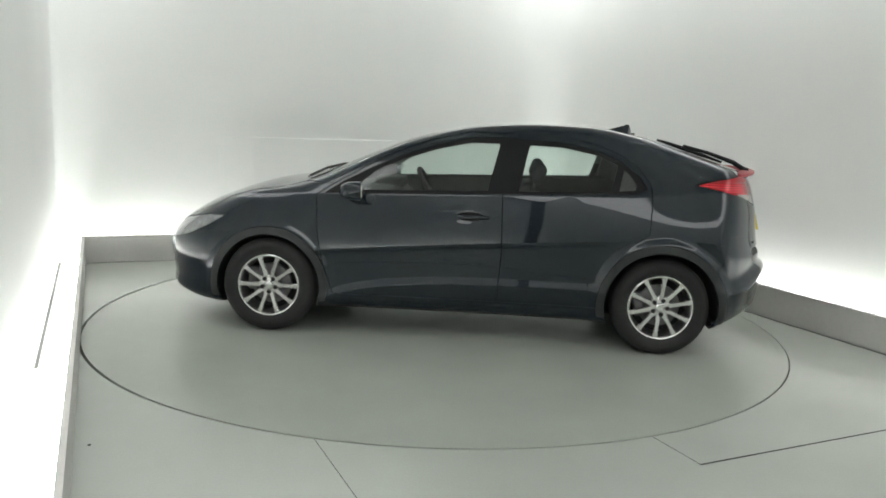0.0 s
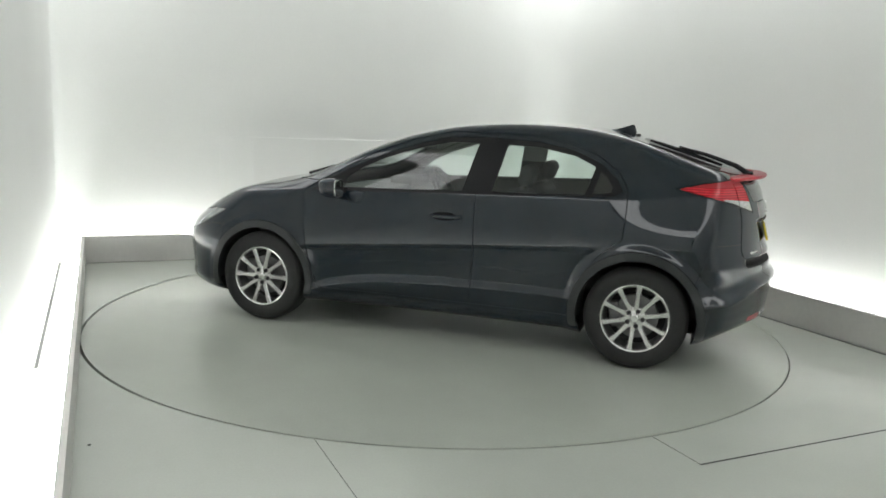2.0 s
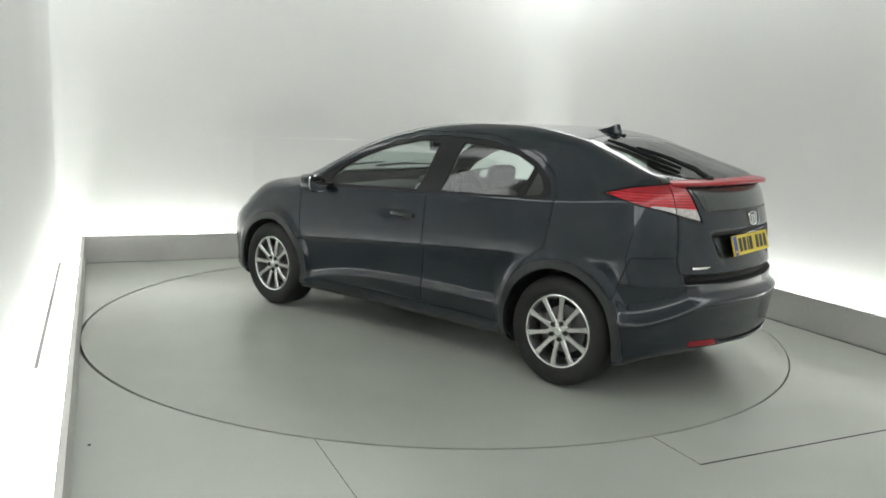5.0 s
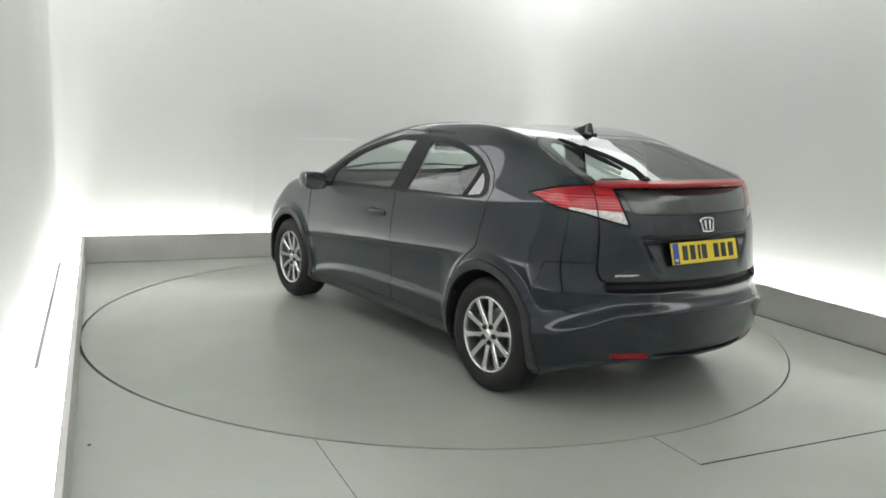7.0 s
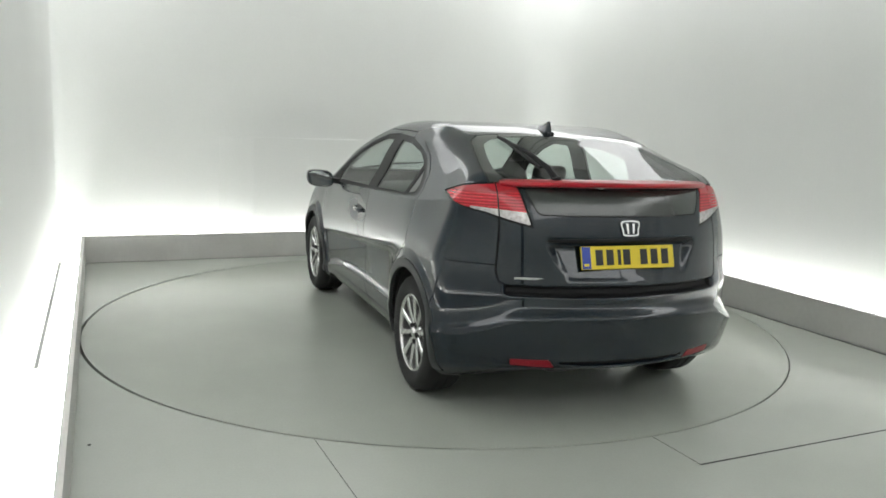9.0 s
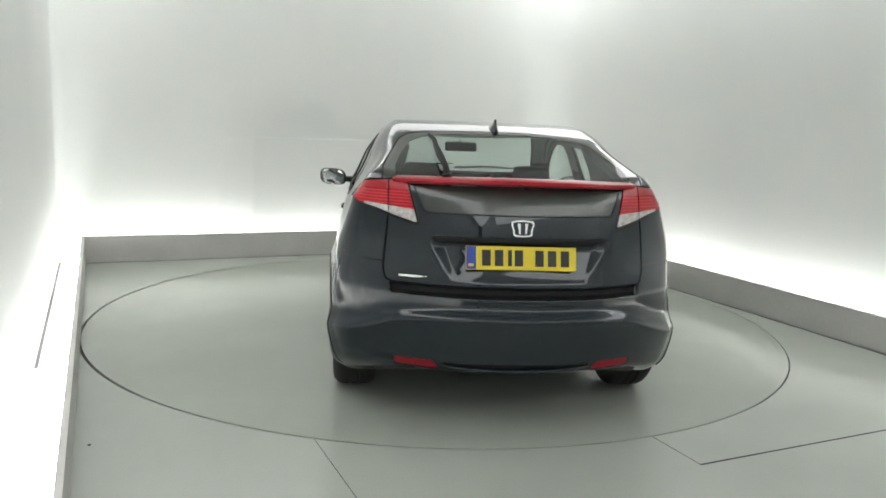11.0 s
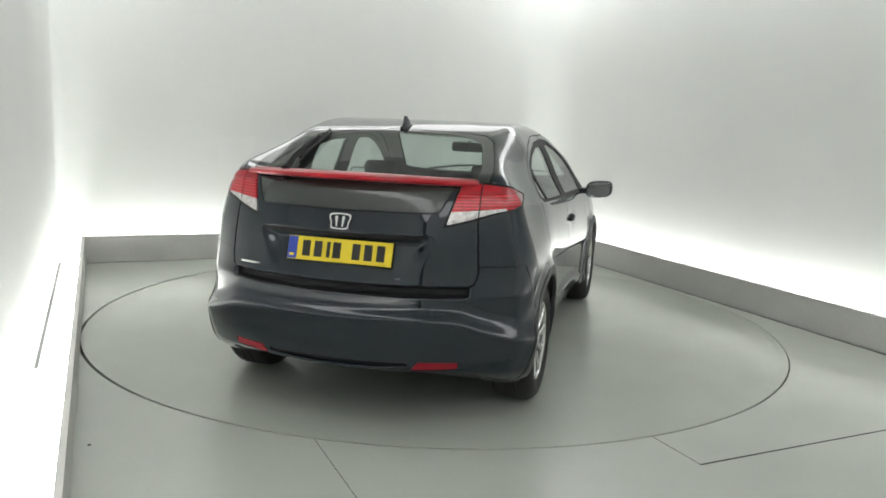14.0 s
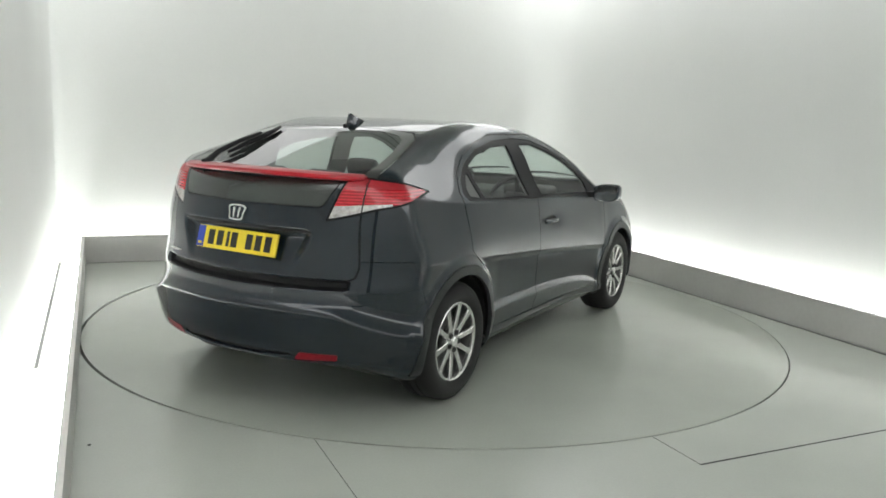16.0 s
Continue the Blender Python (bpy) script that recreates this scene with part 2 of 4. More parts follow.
def bay_wall():
    """Left, back and right wall in one sheet with rounded corners, and a coved top."""
    bm = bmesh.new()
    xl, xr, yb = left_at(BACK) - GAPW - 0.042, RIGHT + GAPW, BACK + GAPW
    path = [(left_at(FRONT) - GAPW - 0.042, FRONT)]
    for r, cx, a0 in ((0.10, xl, 180), (0.55, xr, 90)):
        sx = 1 if a0 == 180 else -1
        for k in range(13):
            a = radians(a0 - 90 * k / 12)
            path.append((cx + sx * r + r * math.cos(a), yb - r + r * math.sin(a)))
    path.append((xr, FRONT))
    inner = []
    for z in (-0.02, HIGH):
        inner.append([bm.verts.new((x, y, z)) for x, y in path])
    outer = []
    for z in (-0.02, HIGH):
        row = []
        for i, (x, y) in enumerate(path):
            a, b = path[max(i - 1, 0)], path[min(i + 1, len(path) - 1)]
            d = Vector((b[0] - a[0], b[1] - a[1])).normalized()
            row.append(bm.verts.new((x - d.y * 0.12, y + d.x * 0.12, z)))
        outer.append(row)
    n = len(path)
    for i in range(n - 1):
        bm.faces.new((inner[0][i], inner[0][i + 1], inner[1][i + 1], inner[1][i]))
        bm.faces.new((outer[0][i + 1], outer[0][i], outer[1][i], outer[1][i + 1]))
        bm.faces.new((inner[1][i], inner[1][i + 1], outer[1][i + 1], outer[1][i]))
        bm.faces.new((inner[0][i + 1], inner[0][i], outer[0][i], outer[0][i + 1]))
    for i in (0, n - 1):
        bm.faces.new((inner[0][i], inner[1][i], outer[1][i], outer[0][i]))
    bmesh.ops.recalc_face_normals(bm, faces=bm.faces[:])
    return bm


structure("wall_bay", bay_wall(), M_WALL, "white painted studio wall with rounded corners", "wall", True)
structure("wall_front", box((LEFT - GAPW, FRONT - 0.12, -0.02), (RIGHT + GAPW, FRONT, HIGH)), M_WALL, "plain white wall closing the bay", "wall")
structure("ceiling", box((LEFT - 0.4, FRONT - 0.2, HIGH), (RIGHT + 0.4, BACK + 0.4, HIGH + 0.1)), M_CEIL, "white painted ceiling", "ceiling")
structure("wall_panel", prism([(-1.16, BACK + GAPW + 0.01), (-1.13, BACK + GAPW - 0.001), (-0.80, BACK + GAPW - 0.045), (1.30, BACK + GAPW - 0.045), (1.60, BACK + GAPW - 0.001), (1.62, BACK + GAPW + 0.01)], 0.002, 1.20), M_WALL, "shallow white board on the wall", "panel")

# light strips lie in the trough behind the plinths
def strip(name, lo, hi):
    ob = structure(name, box((*lo, 0.03), (*hi, 0.06), 0.004, 1), M_STRIP, "glowing white light strip behind the plinth", "light strip")
    return ob


structure("light_strip_left", prism([(left_at(FRONT + 0.4) - T_PL - 0.05, FRONT + 0.4), (left_at(FRONT + 0.4) - T_PL - 0.015, FRONT + 0.4), (left_at(BACK) - T_PL - 0.015, BACK - 0.05), (left_at(BACK) - T_PL - 0.05, BACK - 0.05)], 0.03, 0.06),
          M_STRIP, "glowing white light strip behind the plinth", "light strip")
strip("light_strip_right", (RIGHT + T_PL + 0.015, FRONT + 0.4), (RIGHT + T_PL + 0.05, BACK - 0.05))
strip("light_strip_back", (left_at(BACK) + 0.05, BACK + T_PL + 0.015), (RIGHT - 0.05, BACK + T_PL + 0.05))

# slanting light coves between the walls and the ceiling
COVE_FOOT, COVE_DEPTH = 2.83, 0.50


def cove(length, at, turn, glow=M_LAMP):
    """A long light box leaning over the top of a wall, which lies along its local x."""
    c = tagged(new("cove_lamp"), "long slanting white light box along the wall top, lit", "cove lamp", "cove lamps")
    rise = HIGH - COVE_FOOT - 0.015
    lean = math.degrees(math.atan2(rise, COVE_DEPTH))
    wide = math.hypot(rise, COVE_DEPTH)
    m = pose(0, -0.004, COVE_FOOT) @ pose(0, 0, 0, -lean, 0, 0)
    part("frame", turned(box((-length / 2, -wide, 0.0), (length / 2, 0.0, 0.012), 0.003, 1), m), M_FRAME, c, "white backing tray")
    part("diffuser", turned(box((-length / 2 + 0.02, -wide + 0.02, -0.014), (length / 2 - 0.02, -0.02, -0.001), 0.004, 1), m), glow, c, "glowing white diffuser")
    c.matrix_basis = BAY @ pose(at[0], at[1], 0, 0, 0, turn)
    return c


cove(RIGHT - LEFT + 0.3, ((LEFT + RIGHT) / 2, BACK + GAPW), 0, M_LAMP_DIM)
for y in (0.60, -3.99):
    cove(4.58, (left_at(y) - GAPW + 0.03, y), 90)
    cove(4.58, (RIGHT + GAPW, y), -90)
# unseen box over the front wall, added to brighten that end
cove(RIGHT - LEFT - 0.9, ((LEFT + RIGHT) / 2, FRONT), 180)
# strip along the back plinth: dirty joint plus the shade at its base
structure("floor_joint", joint((left_at(BACK) + 0.04, BACK - 0.007), (RIGHT - 0.02, BACK - 0.007), 0.012), M_DIRT_SHADE, "dusty dark joint with painted shade at the foot of the plinth", "joint")
structure("floor_joint", joint((RIGHT - 0.006, 2.68), (RIGHT - 0.006, -2.75), 0.011), M_GAP, "dark dirty joint at the foot of the plinth", "joint")


# ---- the car: one smooth body surface, cut into its panels ----
def curve(knots):
    """A smooth curve through a few (place, value) knots."""
    k = np.array(sorted(knots), float)
    xs, ys = k[:, 0], k[:, 1]
    m = np.zeros(len(xs))
    s = np.diff(ys) / np.diff(xs)
    m[1:-1] = (s[:-1] * np.diff(xs)[1:] + s[1:] * np.diff(xs)[:-1]) / (xs[2:] - xs[:-2])
    m[0], m[-1] = s[0], s[-1]

    def at(x):
        x = np.clip(x, xs[0], xs[-1])
        i = np.clip(np.searchsorted(xs, x) - 1, 0, len(xs) - 2)
        h = xs[i + 1] - xs[i]
        t = (x - xs[i]) / h
        return ((2 * t**3 - 3 * t**2 + 1) * ys[i] + (t**3 - 2 * t**2 + t) * h * m[i]
                + (3 * t**2 - 2 * t**3) * ys[i + 1] + (t**3 - t**2) * h * m[i + 1])
    return at


def ease(a, b, x):
    t = np.clip((x - a) / (b - a), 0, 1)
    return t * t * (3 - 2 * t)


def smax(a, b, k):
    h = np.maximum(k - np.abs(a - b), 0) / k
    return np.maximum(a, b) + h * h * k * 0.25


AXLE, HUB = 1.2975, 0.316
ROOFLINE = curve([(2.35, 0.50), (2.2, 0.63), (2.11, 0.70), (1.9, 0.815), (1.68, 0.907), (1.45, 0.98), (1.2, 1.022), (1.02, 1.075), (0.8, 1.17),
                  (0.59, 1.262), (0.38, 1.338), (0.17, 1.392), (-0.04, 1.430), (-0.25, 1.449), (-0.6, 1.459), (-0.9, 1.447),
                  (-1.05, 1.425), (-1.2, 1.397), (-1.33, 1.36), (-1.5, 1.31), (-1.7, 1.25), (-1.9, 1.19), (-2.1, 1.13), (-2.4, 1.03)])
CROWN = curve([(2.3, 0.05), (1.3, 0.03), (0.8, 0.035), (0.2, 0.018), (-0.9, 0.010), (-1.5, 0.03), (-2.2, 0.03)])
WIDTH = curve([(2.4, 0.62), (2.2, 0.70), (2.0, 0.79), (1.7, 0.853), (1.3, 0.876), (0.8, 0.866), (0.0, 0.862), (-0.8, 0.866), (-1.3, 0.878),
               (-1.7, 0.866), (-2.0, 0.845), (-2.3, 0.80)])
CREASE = curve([(2.4, 0.56), (1.0, 0.575), (0.48, 0.618), (-0.19, 0.672), (-0.8, 0.715), (-1.3, 0.76), (-2.3, 0.76)])
BELT = curve([(2.4, 0.93), (1.0, 0.945), (0.0, 0.985), (-0.6, 1.01), (-1.2, 1.035), (-1.7, 1.085), (-2.1, 1.12), (-2.4, 1.13)])
TAIL = curve([(0.05, -1.80), (0.20, -1.96), (0.27, -2.045), (0.34, -2.076), (0.42, -2.092), (0.495, -2.108), (0.520, -2.114), (0.535, -2.106), (0.555, -2.086), (0.580, -2.074), (0.62, -2.071),
              (0.66, -2.069), (0.70, -2.058), (0.74, -2.048), (0.78, -2.042), (0.92, -2.025), (1.02, -2.00), (1.10, -1.975), (1.2, -1.935), (1.5, -1.80)])
NOSE = curve([(0.05, 2.00), (0.17, 2.13), (0.24, 2.19), (0.32, 2.19), (0.42, 2.205), (0.52, 2.215), (0.60, 2.20), (0.68, 2.15), (0.8, 2.02), (1.5, 1.4)])


SHELF = curve([(2.4, 0.0), (-0.4, 0.0), (-0.75, 0.004), (-1.07, 0.018), (-1.5, 0.042), (-1.75, 0.026), (-2.1, 0.02), (-2.4, 0.02)])
DROP = curve([(0.0, 0.034), (0.45, 0.028), (0.58, 0.014), (0.70, -0.030), (0.80, -0.065), (0.95, -0.11)])


def polygon_distance(a, b, poly):
    """Signed distance of points (a, b) to a closed outline; negative inside."""
    q = np.array(poly, float)
    best = np.full(a.shape, 1e9)
    inside = np.zeros(a.shape, bool)
    for (x0, y0), (x1, y1) in zip(q, np.roll(q, -1, 0)):
        dx, dy = x1 - x0, y1 - y0
        t = np.clip(((a - x0) * dx + (b - y0) * dy) / (dx * dx + dy * dy), 0, 1)
        best = np.minimum(best, np.hypot(a - x0 - t * dx, b - y0 - t * dy))
        hit = ((y0 > b) != (y1 > b))
        with np.errstate(divide="ignore", invalid="ignore"):
            cross = x0 + (b - y0) * dx / (dy if dy else 1e-12)
        inside ^= hit & (a < cross)
    return np.where(inside, -best, best)


SILL = curve([(1.1, 0.20), (0.95, 0.235), (0.78, 0.292), (0.62, 0.328), (0.45, 0.352), (0.2, 0.374), (-0.3, 0.390), (-0.85, 0.390), (-1.2, 0.385)])
FLICK = curve([(-1.3, 0.405), (-1.55, 0.415), (-1.65, 0.424), (-1.85, 0.472), (-1.95, 0.515), (-2.05, 0.55), (-2.3, 0.56)])


def body_side(x, z):
    """Half the body's width at a place along it and a height."""
    w = WIDTH(x)
    zc, zb, zs = CREASE(x), BELT(x), SILL(x)
    doors = ease(-1.02, -0.80, x) * ease(1.06, 0.90, x)
    # the door's hollow between the two creases, and the sill that stands out under it
    d = zc - z
    hollow = -(0.013 * ease(0.0, 0.035, d) + 0.055 * np.clip(d, 0, 0.5)) * doors
    ridge = 0.014 * ease(zs + 0.060, zs + 0.002, z) * doors
    under = -0.22 * np.clip(zs - z, 0, 0.3) * doors
    below = hollow + ridge + under
    below = below - 0.012 * (1 - doors) * np.clip((0.55 - z) / 0.3, 0, 1)
    run = ease(-1.45, -0.90, x) * ease(1.08, 0.90, x)
    rise = np.clip(z - zc, 0, 1)
    above = -run * (0.035 * rise + 0.30 * rise ** 2 * ease(0.62, 0.30, rise) + 0.022 * ease(0.30, 0.62, rise)) - (1 - run) * (0.12 * rise + 0.13 * np.clip(rise - 0.08, 0, 1) ** 2)
    above = above - 0.03 * ease(-1.2, -1.9, x) * rise
    tuck = -0.5 * np.clip(0.26 - z, 0, 1) ** 1.3
    h = np.clip(z - zb, 0, 1)
    home = -0.37 * h - 0.40 * h * h
    # flares round the wheels, and the haunch over the rear wheel
    flare = 0
    for cx, r0, amount in ((AXLE, 0.372, 0.014), (-AXLE, 0.382, 0.020)):
        r = np.hypot(x - cx, z - HUB)
        flare = flare + amount * ease(r0 + 0.085, r0 + 0.022, r) * ease(0.12, 0.3, z)
    haunch = 0.010 * np.exp(-((x + 1.42) / 0.45) ** 2 - ((z - 0.83) / 0.13) ** 2)
    # the scoop round the door handle
    scoop = -0.010 * np.exp(-((x + 0.02) / 0.13) ** 2 - ((z - 0.84) / 0.045) ** 2)
    shelf = -SHELF(x) * ease(0.70, 1.18, z)
    # the bumper's crease runs down from the tail to the wheel
    zf = FLICK(x)
    waist = 0.022 * ease(-1.52, -1.72, x) * (ease(zf + 0.130, zf + 0.004, z) * ease(zf - 0.22, zf - 0.01, z))
    return w + below + shelf + waist + above + tuck + home + flare + haunch + scoop


def body(p):
    """Below 0 inside the body, above 0 outside."""
    x, y, z = p[:, 0], np.abs(p[:, 1]), p[:, 2]
    top = (z - (ROOFLINE(x) - CROWN(x) * (y / 0.65) ** 2)) * 0.93
    side = (y - body_side(x, z)) * 0.9
    inset = 0.365 + (z - 0.725) * 0.42 - y
    recess = 0.27 * np.clip(z - 0.722, 0, 0.2) * ease(0.940, 0.870, z) * ease(0.0, 0.075, inset)
    slot = 0.036 * ease(0.650, 0.662, z) * ease(0.702, 0.690, z) * ease(0.62, 0.58, y)
    lip = 0.018 * ease(0.30, 0.285, z) * ease(0.50, 0.44, y)
    low = ease(0.62 + DROP(y), 0.52 + DROP(y), z)
    tail = (TAIL(z - DROP(y) * ease(0.30, 0.46, z) * ease(0.66, 0.56, z)) + (0.345 - 0.018 * low) * y * y + (0.185 - 0.035 * low) * y ** 4 + recess + slot + lip) - x
    nose = x - (NOSE(z) - 0.30 * y * y - 0.35 * y ** 4)
    f = smax(side, top, 0.055 + 0.06 * ease(0.5, 1.2, x))
    f = smax(f, tail, 0.07)
    f = smax(f, nose, 0.14)
    return smax(f, (0.175 + 0.03 * ease(1.6, 2.1, x) + 0.10 * ease(-1.6, -1.95, x)) - z, 0.05)


def body_normal(p):
    e = 0.007
    g = np.stack([body(p + np.eye(3)[i] * e) - body(p - np.eye(3)[i] * e) for i in range(3)], -1)
    return g / np.maximum(np.linalg.norm(g, axis=1, keepdims=True), 1e-9)


def half_shell():
    """The left half of the body as a grid of small faces: a box whose points are drawn in onto the body."""
    nx, ny, nz = 250, 64, 128
    X, Y, Z = np.linspace(-2.45, 2.5, nx + 1), np.linspace(0, 1.05, ny + 1), np.linspace(0.02, 1.72, nz + 1)
    index, pts, faces = {}, [], []

    def vid(i, j, k):
        key = (i, j, k)
        if key not in index:
            index[key] = len(pts)
            pts.append((X[i], Y[j], Z[k]))
        return index[key]
    for i in range(nx):
        for j in range(ny):
            faces.append((vid(i, j, nz), vid(i + 1, j, nz), vid(i + 1, j + 1, nz), vid(i, j + 1, nz)))
            faces.append((vid(i, j, 0), vid(i, j + 1, 0), vid(i + 1, j + 1, 0), vid(i + 1, j, 0)))
        for k in range(nz):
            faces.append((vid(i, ny, k), vid(i, ny, k + 1), vid(i + 1, ny, k + 1), vid(i + 1, ny, k)))
    for j in range(ny):
        for k in range(nz):
            faces.append((vid(0, j, k), vid(0, j, k + 1), vid(0, j + 1, k + 1), vid(0, j + 1, k)))
            faces.append((vid(nx, j, k), vid(nx, j + 1, k), vid(nx, j + 1, k + 1), vid(nx, j, k + 1)))
    P = np.array(pts)
    lift = 0.06 + 0.24 * ease(1.5, 0.6, np.abs(P[:, 0]))
    lift = np.where(P[:, 0] < -1.5, 0.06 + 0.26 * ease(-1.5, -2.3, P[:, 0]), lift)
    A = np.stack([np.where(P[:, 0] < 0, 0.72, 0.76) * P[:, 0], 0.50 * P[:, 1], 0.58 + lift * (P[:, 2] - 0.58)], -1)
    lo, hi = np.zeros(len(P)), np.ones(len(P))
    for _ in range(30):
        mid = (lo + hi) / 2
        inside = body(A + (P - A) * mid[:, None]) < 0
        lo, hi = np.where(inside, mid, lo), np.where(inside, hi, mid)
    return A + (P - A) * lo[:, None], faces


class Sheet:
    """Points and faces of a piece of the body, which can be cut in two along a line where a function is 0."""

    def __init__(self, pts, faces):
        self.p, self.f = pts, faces

    def cut(self, g):
        val = g(self.p)
        val = np.where(np.abs(val) < 1e-7, 1e-7, val)
        v = val.tolist()
        inner, outer, extra, cache = [], [], [], {}
        n = len(self.p)

        def meet(a, b):
            key = (a, b) if a < b else (b, a)
            if key not in cache:
                t = v[key[0]] / (v[key[0]] - v[key[1]])
                cache[key] = n + len(extra)
                extra.append(self.p[key[0]] * (1 - t) + self.p[key[1]] * t)
            return cache[key]
        for face in self.f:
            neg = [v[i] < 0 for i in face]
            if all(neg):
                inner.append(face)
            elif not any(neg):
                outer.append(face)
            else:
                fi, fo = [], []
                for q, a in enumerate(face):
                    b = face[(q + 1) % len(face)]
                    (fi if v[a] < 0 else fo).append(a)
                    if (v[a] < 0) != (v[b] < 0):
                        m = meet(a, b)
                        fi.append(m)
                        fo.append(m)
                if len(fi) > 2:
                    inner.append(tuple(fi))
                if len(fo) > 2:
                    outer.append(tuple(fo))
        allp = np.vstack([self.p, np.array(extra)]) if extra else self.p
        return Sheet(allp, inner).pruned(), Sheet(allp, outer).pruned()

    def pruned(self):
        used = sorted({i for f in self.f for i in f})
        where = {a: b for b, a in enumerate(used)}
        return Sheet(self.p[used] if used else np.zeros((0, 3)), [tuple(where[i] for i in f) for f in self.f])

    def panel(self, g, gap=0.0035):
        """Cuts out a panel and the seam round it: panel, seam, rest."""
        a, rest = self.cut(lambda p: g(p) - gap)
        inner, seam = a.cut(lambda p: g(p) + gap)
        SEAMS.append(seam)
        return inner, rest


SEAMS = []


def mirrored(s):
    return Sheet(s.p * np.array([1, -1, 1]), [f[::-1] for f in s.f])


def joined(*sheets):
    pts, faces, n = [], [], 0
    for s in sheets:
        if len(s.f):
            pts.append(s.p)
            faces += [tuple(i + n for i in f) for f in s.f]
            n += len(s.p)
    return Sheet(np.vstack(pts), faces)


def both(s):
    """A half and its mirror image, one sheet along the middle."""
    n, where, pts, m = len(s.p), {}, [], mirrored(s)
    for i, q in enumerate(m.p):
        if abs(q[1]) < 1e-5:
            where[i] = i
        else:
            where[i] = n + len(pts)
            pts.append(q)
    allp = np.vstack([s.p, np.array(pts)]) if pts else s.p
    return Sheet(allp, list(s.f) + [tuple(where[i] for i in f) for f in m.f])


def skin(name, s, material, parent, label="", thick=0.012, out=0.0, shadow=True):
    """A panel: the sheet with its edges turned in, shaded by the body's own normals."""
    nrm = body_normal(s.p)
    face_p = s.p + nrm * out
    count = {}
    for f in s.f:
        for a, b in zip(f, f[1:] + f[:1]):
            count[(a, b)] = True
    edges = [(a, b) for a, b in count if (b, a) not in count and not (abs(s.p[a][1]) < 1e-5 and abs(s.p[b][1]) < 1e-5)]
    pts, nor, faces = [tuple(q) for q in face_p], [tuple(q) for q in nrm], [tuple(f) for f in s.f]
    if thick > 0:
        for a, b in edges:
            i = len(pts)
            d = face_p[b] - face_p[a]
            if np.linalg.norm(d) < 1e-7:
                continue
            side = np.cross(d, (nrm[a] + nrm[b]) / 2)
            side = tuple(side / max(np.linalg.norm(side), 1e-9))
            pts += [tuple(face_p[b]), tuple(face_p[a]), tuple(face_p[a] - nrm[a] * thick), tuple(face_p[b] - nrm[b] * thick)]
            nor += [side] * 4
            faces.append((i, i + 1, i + 2, i + 3))
    me = bpy.data.meshes.new(name)
    me.from_pydata(pts, [], faces)
    me.materials.append(material)
    me.polygons.foreach_set("use_smooth", [True] * len(me.polygons))
    me.normals_split_custom_set_from_vertices(nor)
    ob = new(name, me)
    ob.parent = parent
    ob.visible_shadow = shadow
    if label:
        tagged(ob, label=label)
    return ob


def side_of(poly, least=0.35):
    """An outline seen from the side."""
    return lambda p: np.maximum(polygon_distance(p[:, 0], p[:, 2], poly), (least - np.abs(p[:, 1])))


def behind(poly, x=-1.6):
    """An outline seen from behind."""
    return lambda p: np.maximum(polygon_distance(np.abs(p[:, 1]), p[:, 2], poly), p[:, 0] - x)


def above(poly, z=0.8):
    """An outline seen from above."""
    return lambda p: np.maximum(polygon_distance(p[:, 0], np.abs(p[:, 1]), poly), z - p[:, 2])


def smooth_outline(pts, steps=5):
    """A closed outline rounded through its corners."""
    q = [Vector(a) for a in pts]
    n, res = len(q), []
    for i in range(n):
        a, b, c, d = q[i - 1], q[i], q[(i + 1) % n], q[(i + 2) % n]
        for k in range(steps):
            t = k / steps
            res.append(tuple(0.5 * ((2 * b) + (c - a) * t + (2 * a - 5 * b + 4 * c - d) * t * t + (3 * b - a - 3 * c + d) * t ** 3)))
    return res


def wheel_cut(cx, r):
    return lambda p: np.maximum(np.maximum(np.hypot(p[:, 0] - cx, p[:, 2] - HUB) - r, 0.50 - p[:, 1]), p[:, 2] - 0.9)


car = tagged(new("car"), "dark slate metallic five-door hatchback car on a turntable", "car")

shell = Sheet(*half_shell())
for cx, r in ((AXLE, 0.350), (-AXLE, 0.362)):
    _, shell = shell.cut(wheel_cut(cx, r))
arch_bands = []
for cx, r in ((AXLE, 0.350), (-AXLE, 0.362)):
    band, shell = shell.panel(lambda p: np.maximum(wheel_cut(cx, r + 0.050)(p), 0.225 - p[:, 2]), 0.002)
    arch_bands.append(band)
floor_pan, shell = shell.cut(lambda p: np.maximum(p[:, 2] - 0.20, body_normal(p)[:, 2] + 0.6))

# rear lamps: a wedge that runs round the corner
LAMP_SIDE = [(-1.47, 1.112), (-1.62, 1.150), (-1.78, 1.178), (-1.95, 1.188), (-2.2, 1.19), (-2.2, 0.955), (-1.93, 0.975), (-1.80, 1.035), (-1.64, 1.078)]
def lamp_foot(y):
    return 0.970 + 0.31 * (y - 0.48)
def rear_lamp(p):
    y = np.abs(p[:, 1])
    inner = (0.530 - y) + (p[:, 2] - 1.17) * 0.26
    return np.maximum(np.maximum(polygon_distance(p[:, 0], p[:, 2], LAMP_SIDE), inner), (lamp_foot(y) - p[:, 2]) * 0.95)
lamp_rear, shell = shell.panel(rear_lamp, 0.0045)
lamp_clear, lamp_rear = lamp_rear.cut(lambda p: np.maximum(np.maximum(p[:, 2] - 1.043 - 0.08 * (p[:, 1] - 0.48), p[:, 1] - 0.735), p[:, 0] + 1.66))
lamp_out, lamp_in = lamp_rear.panel(lambda p: 0.620 - p[:, 1], 0.003)
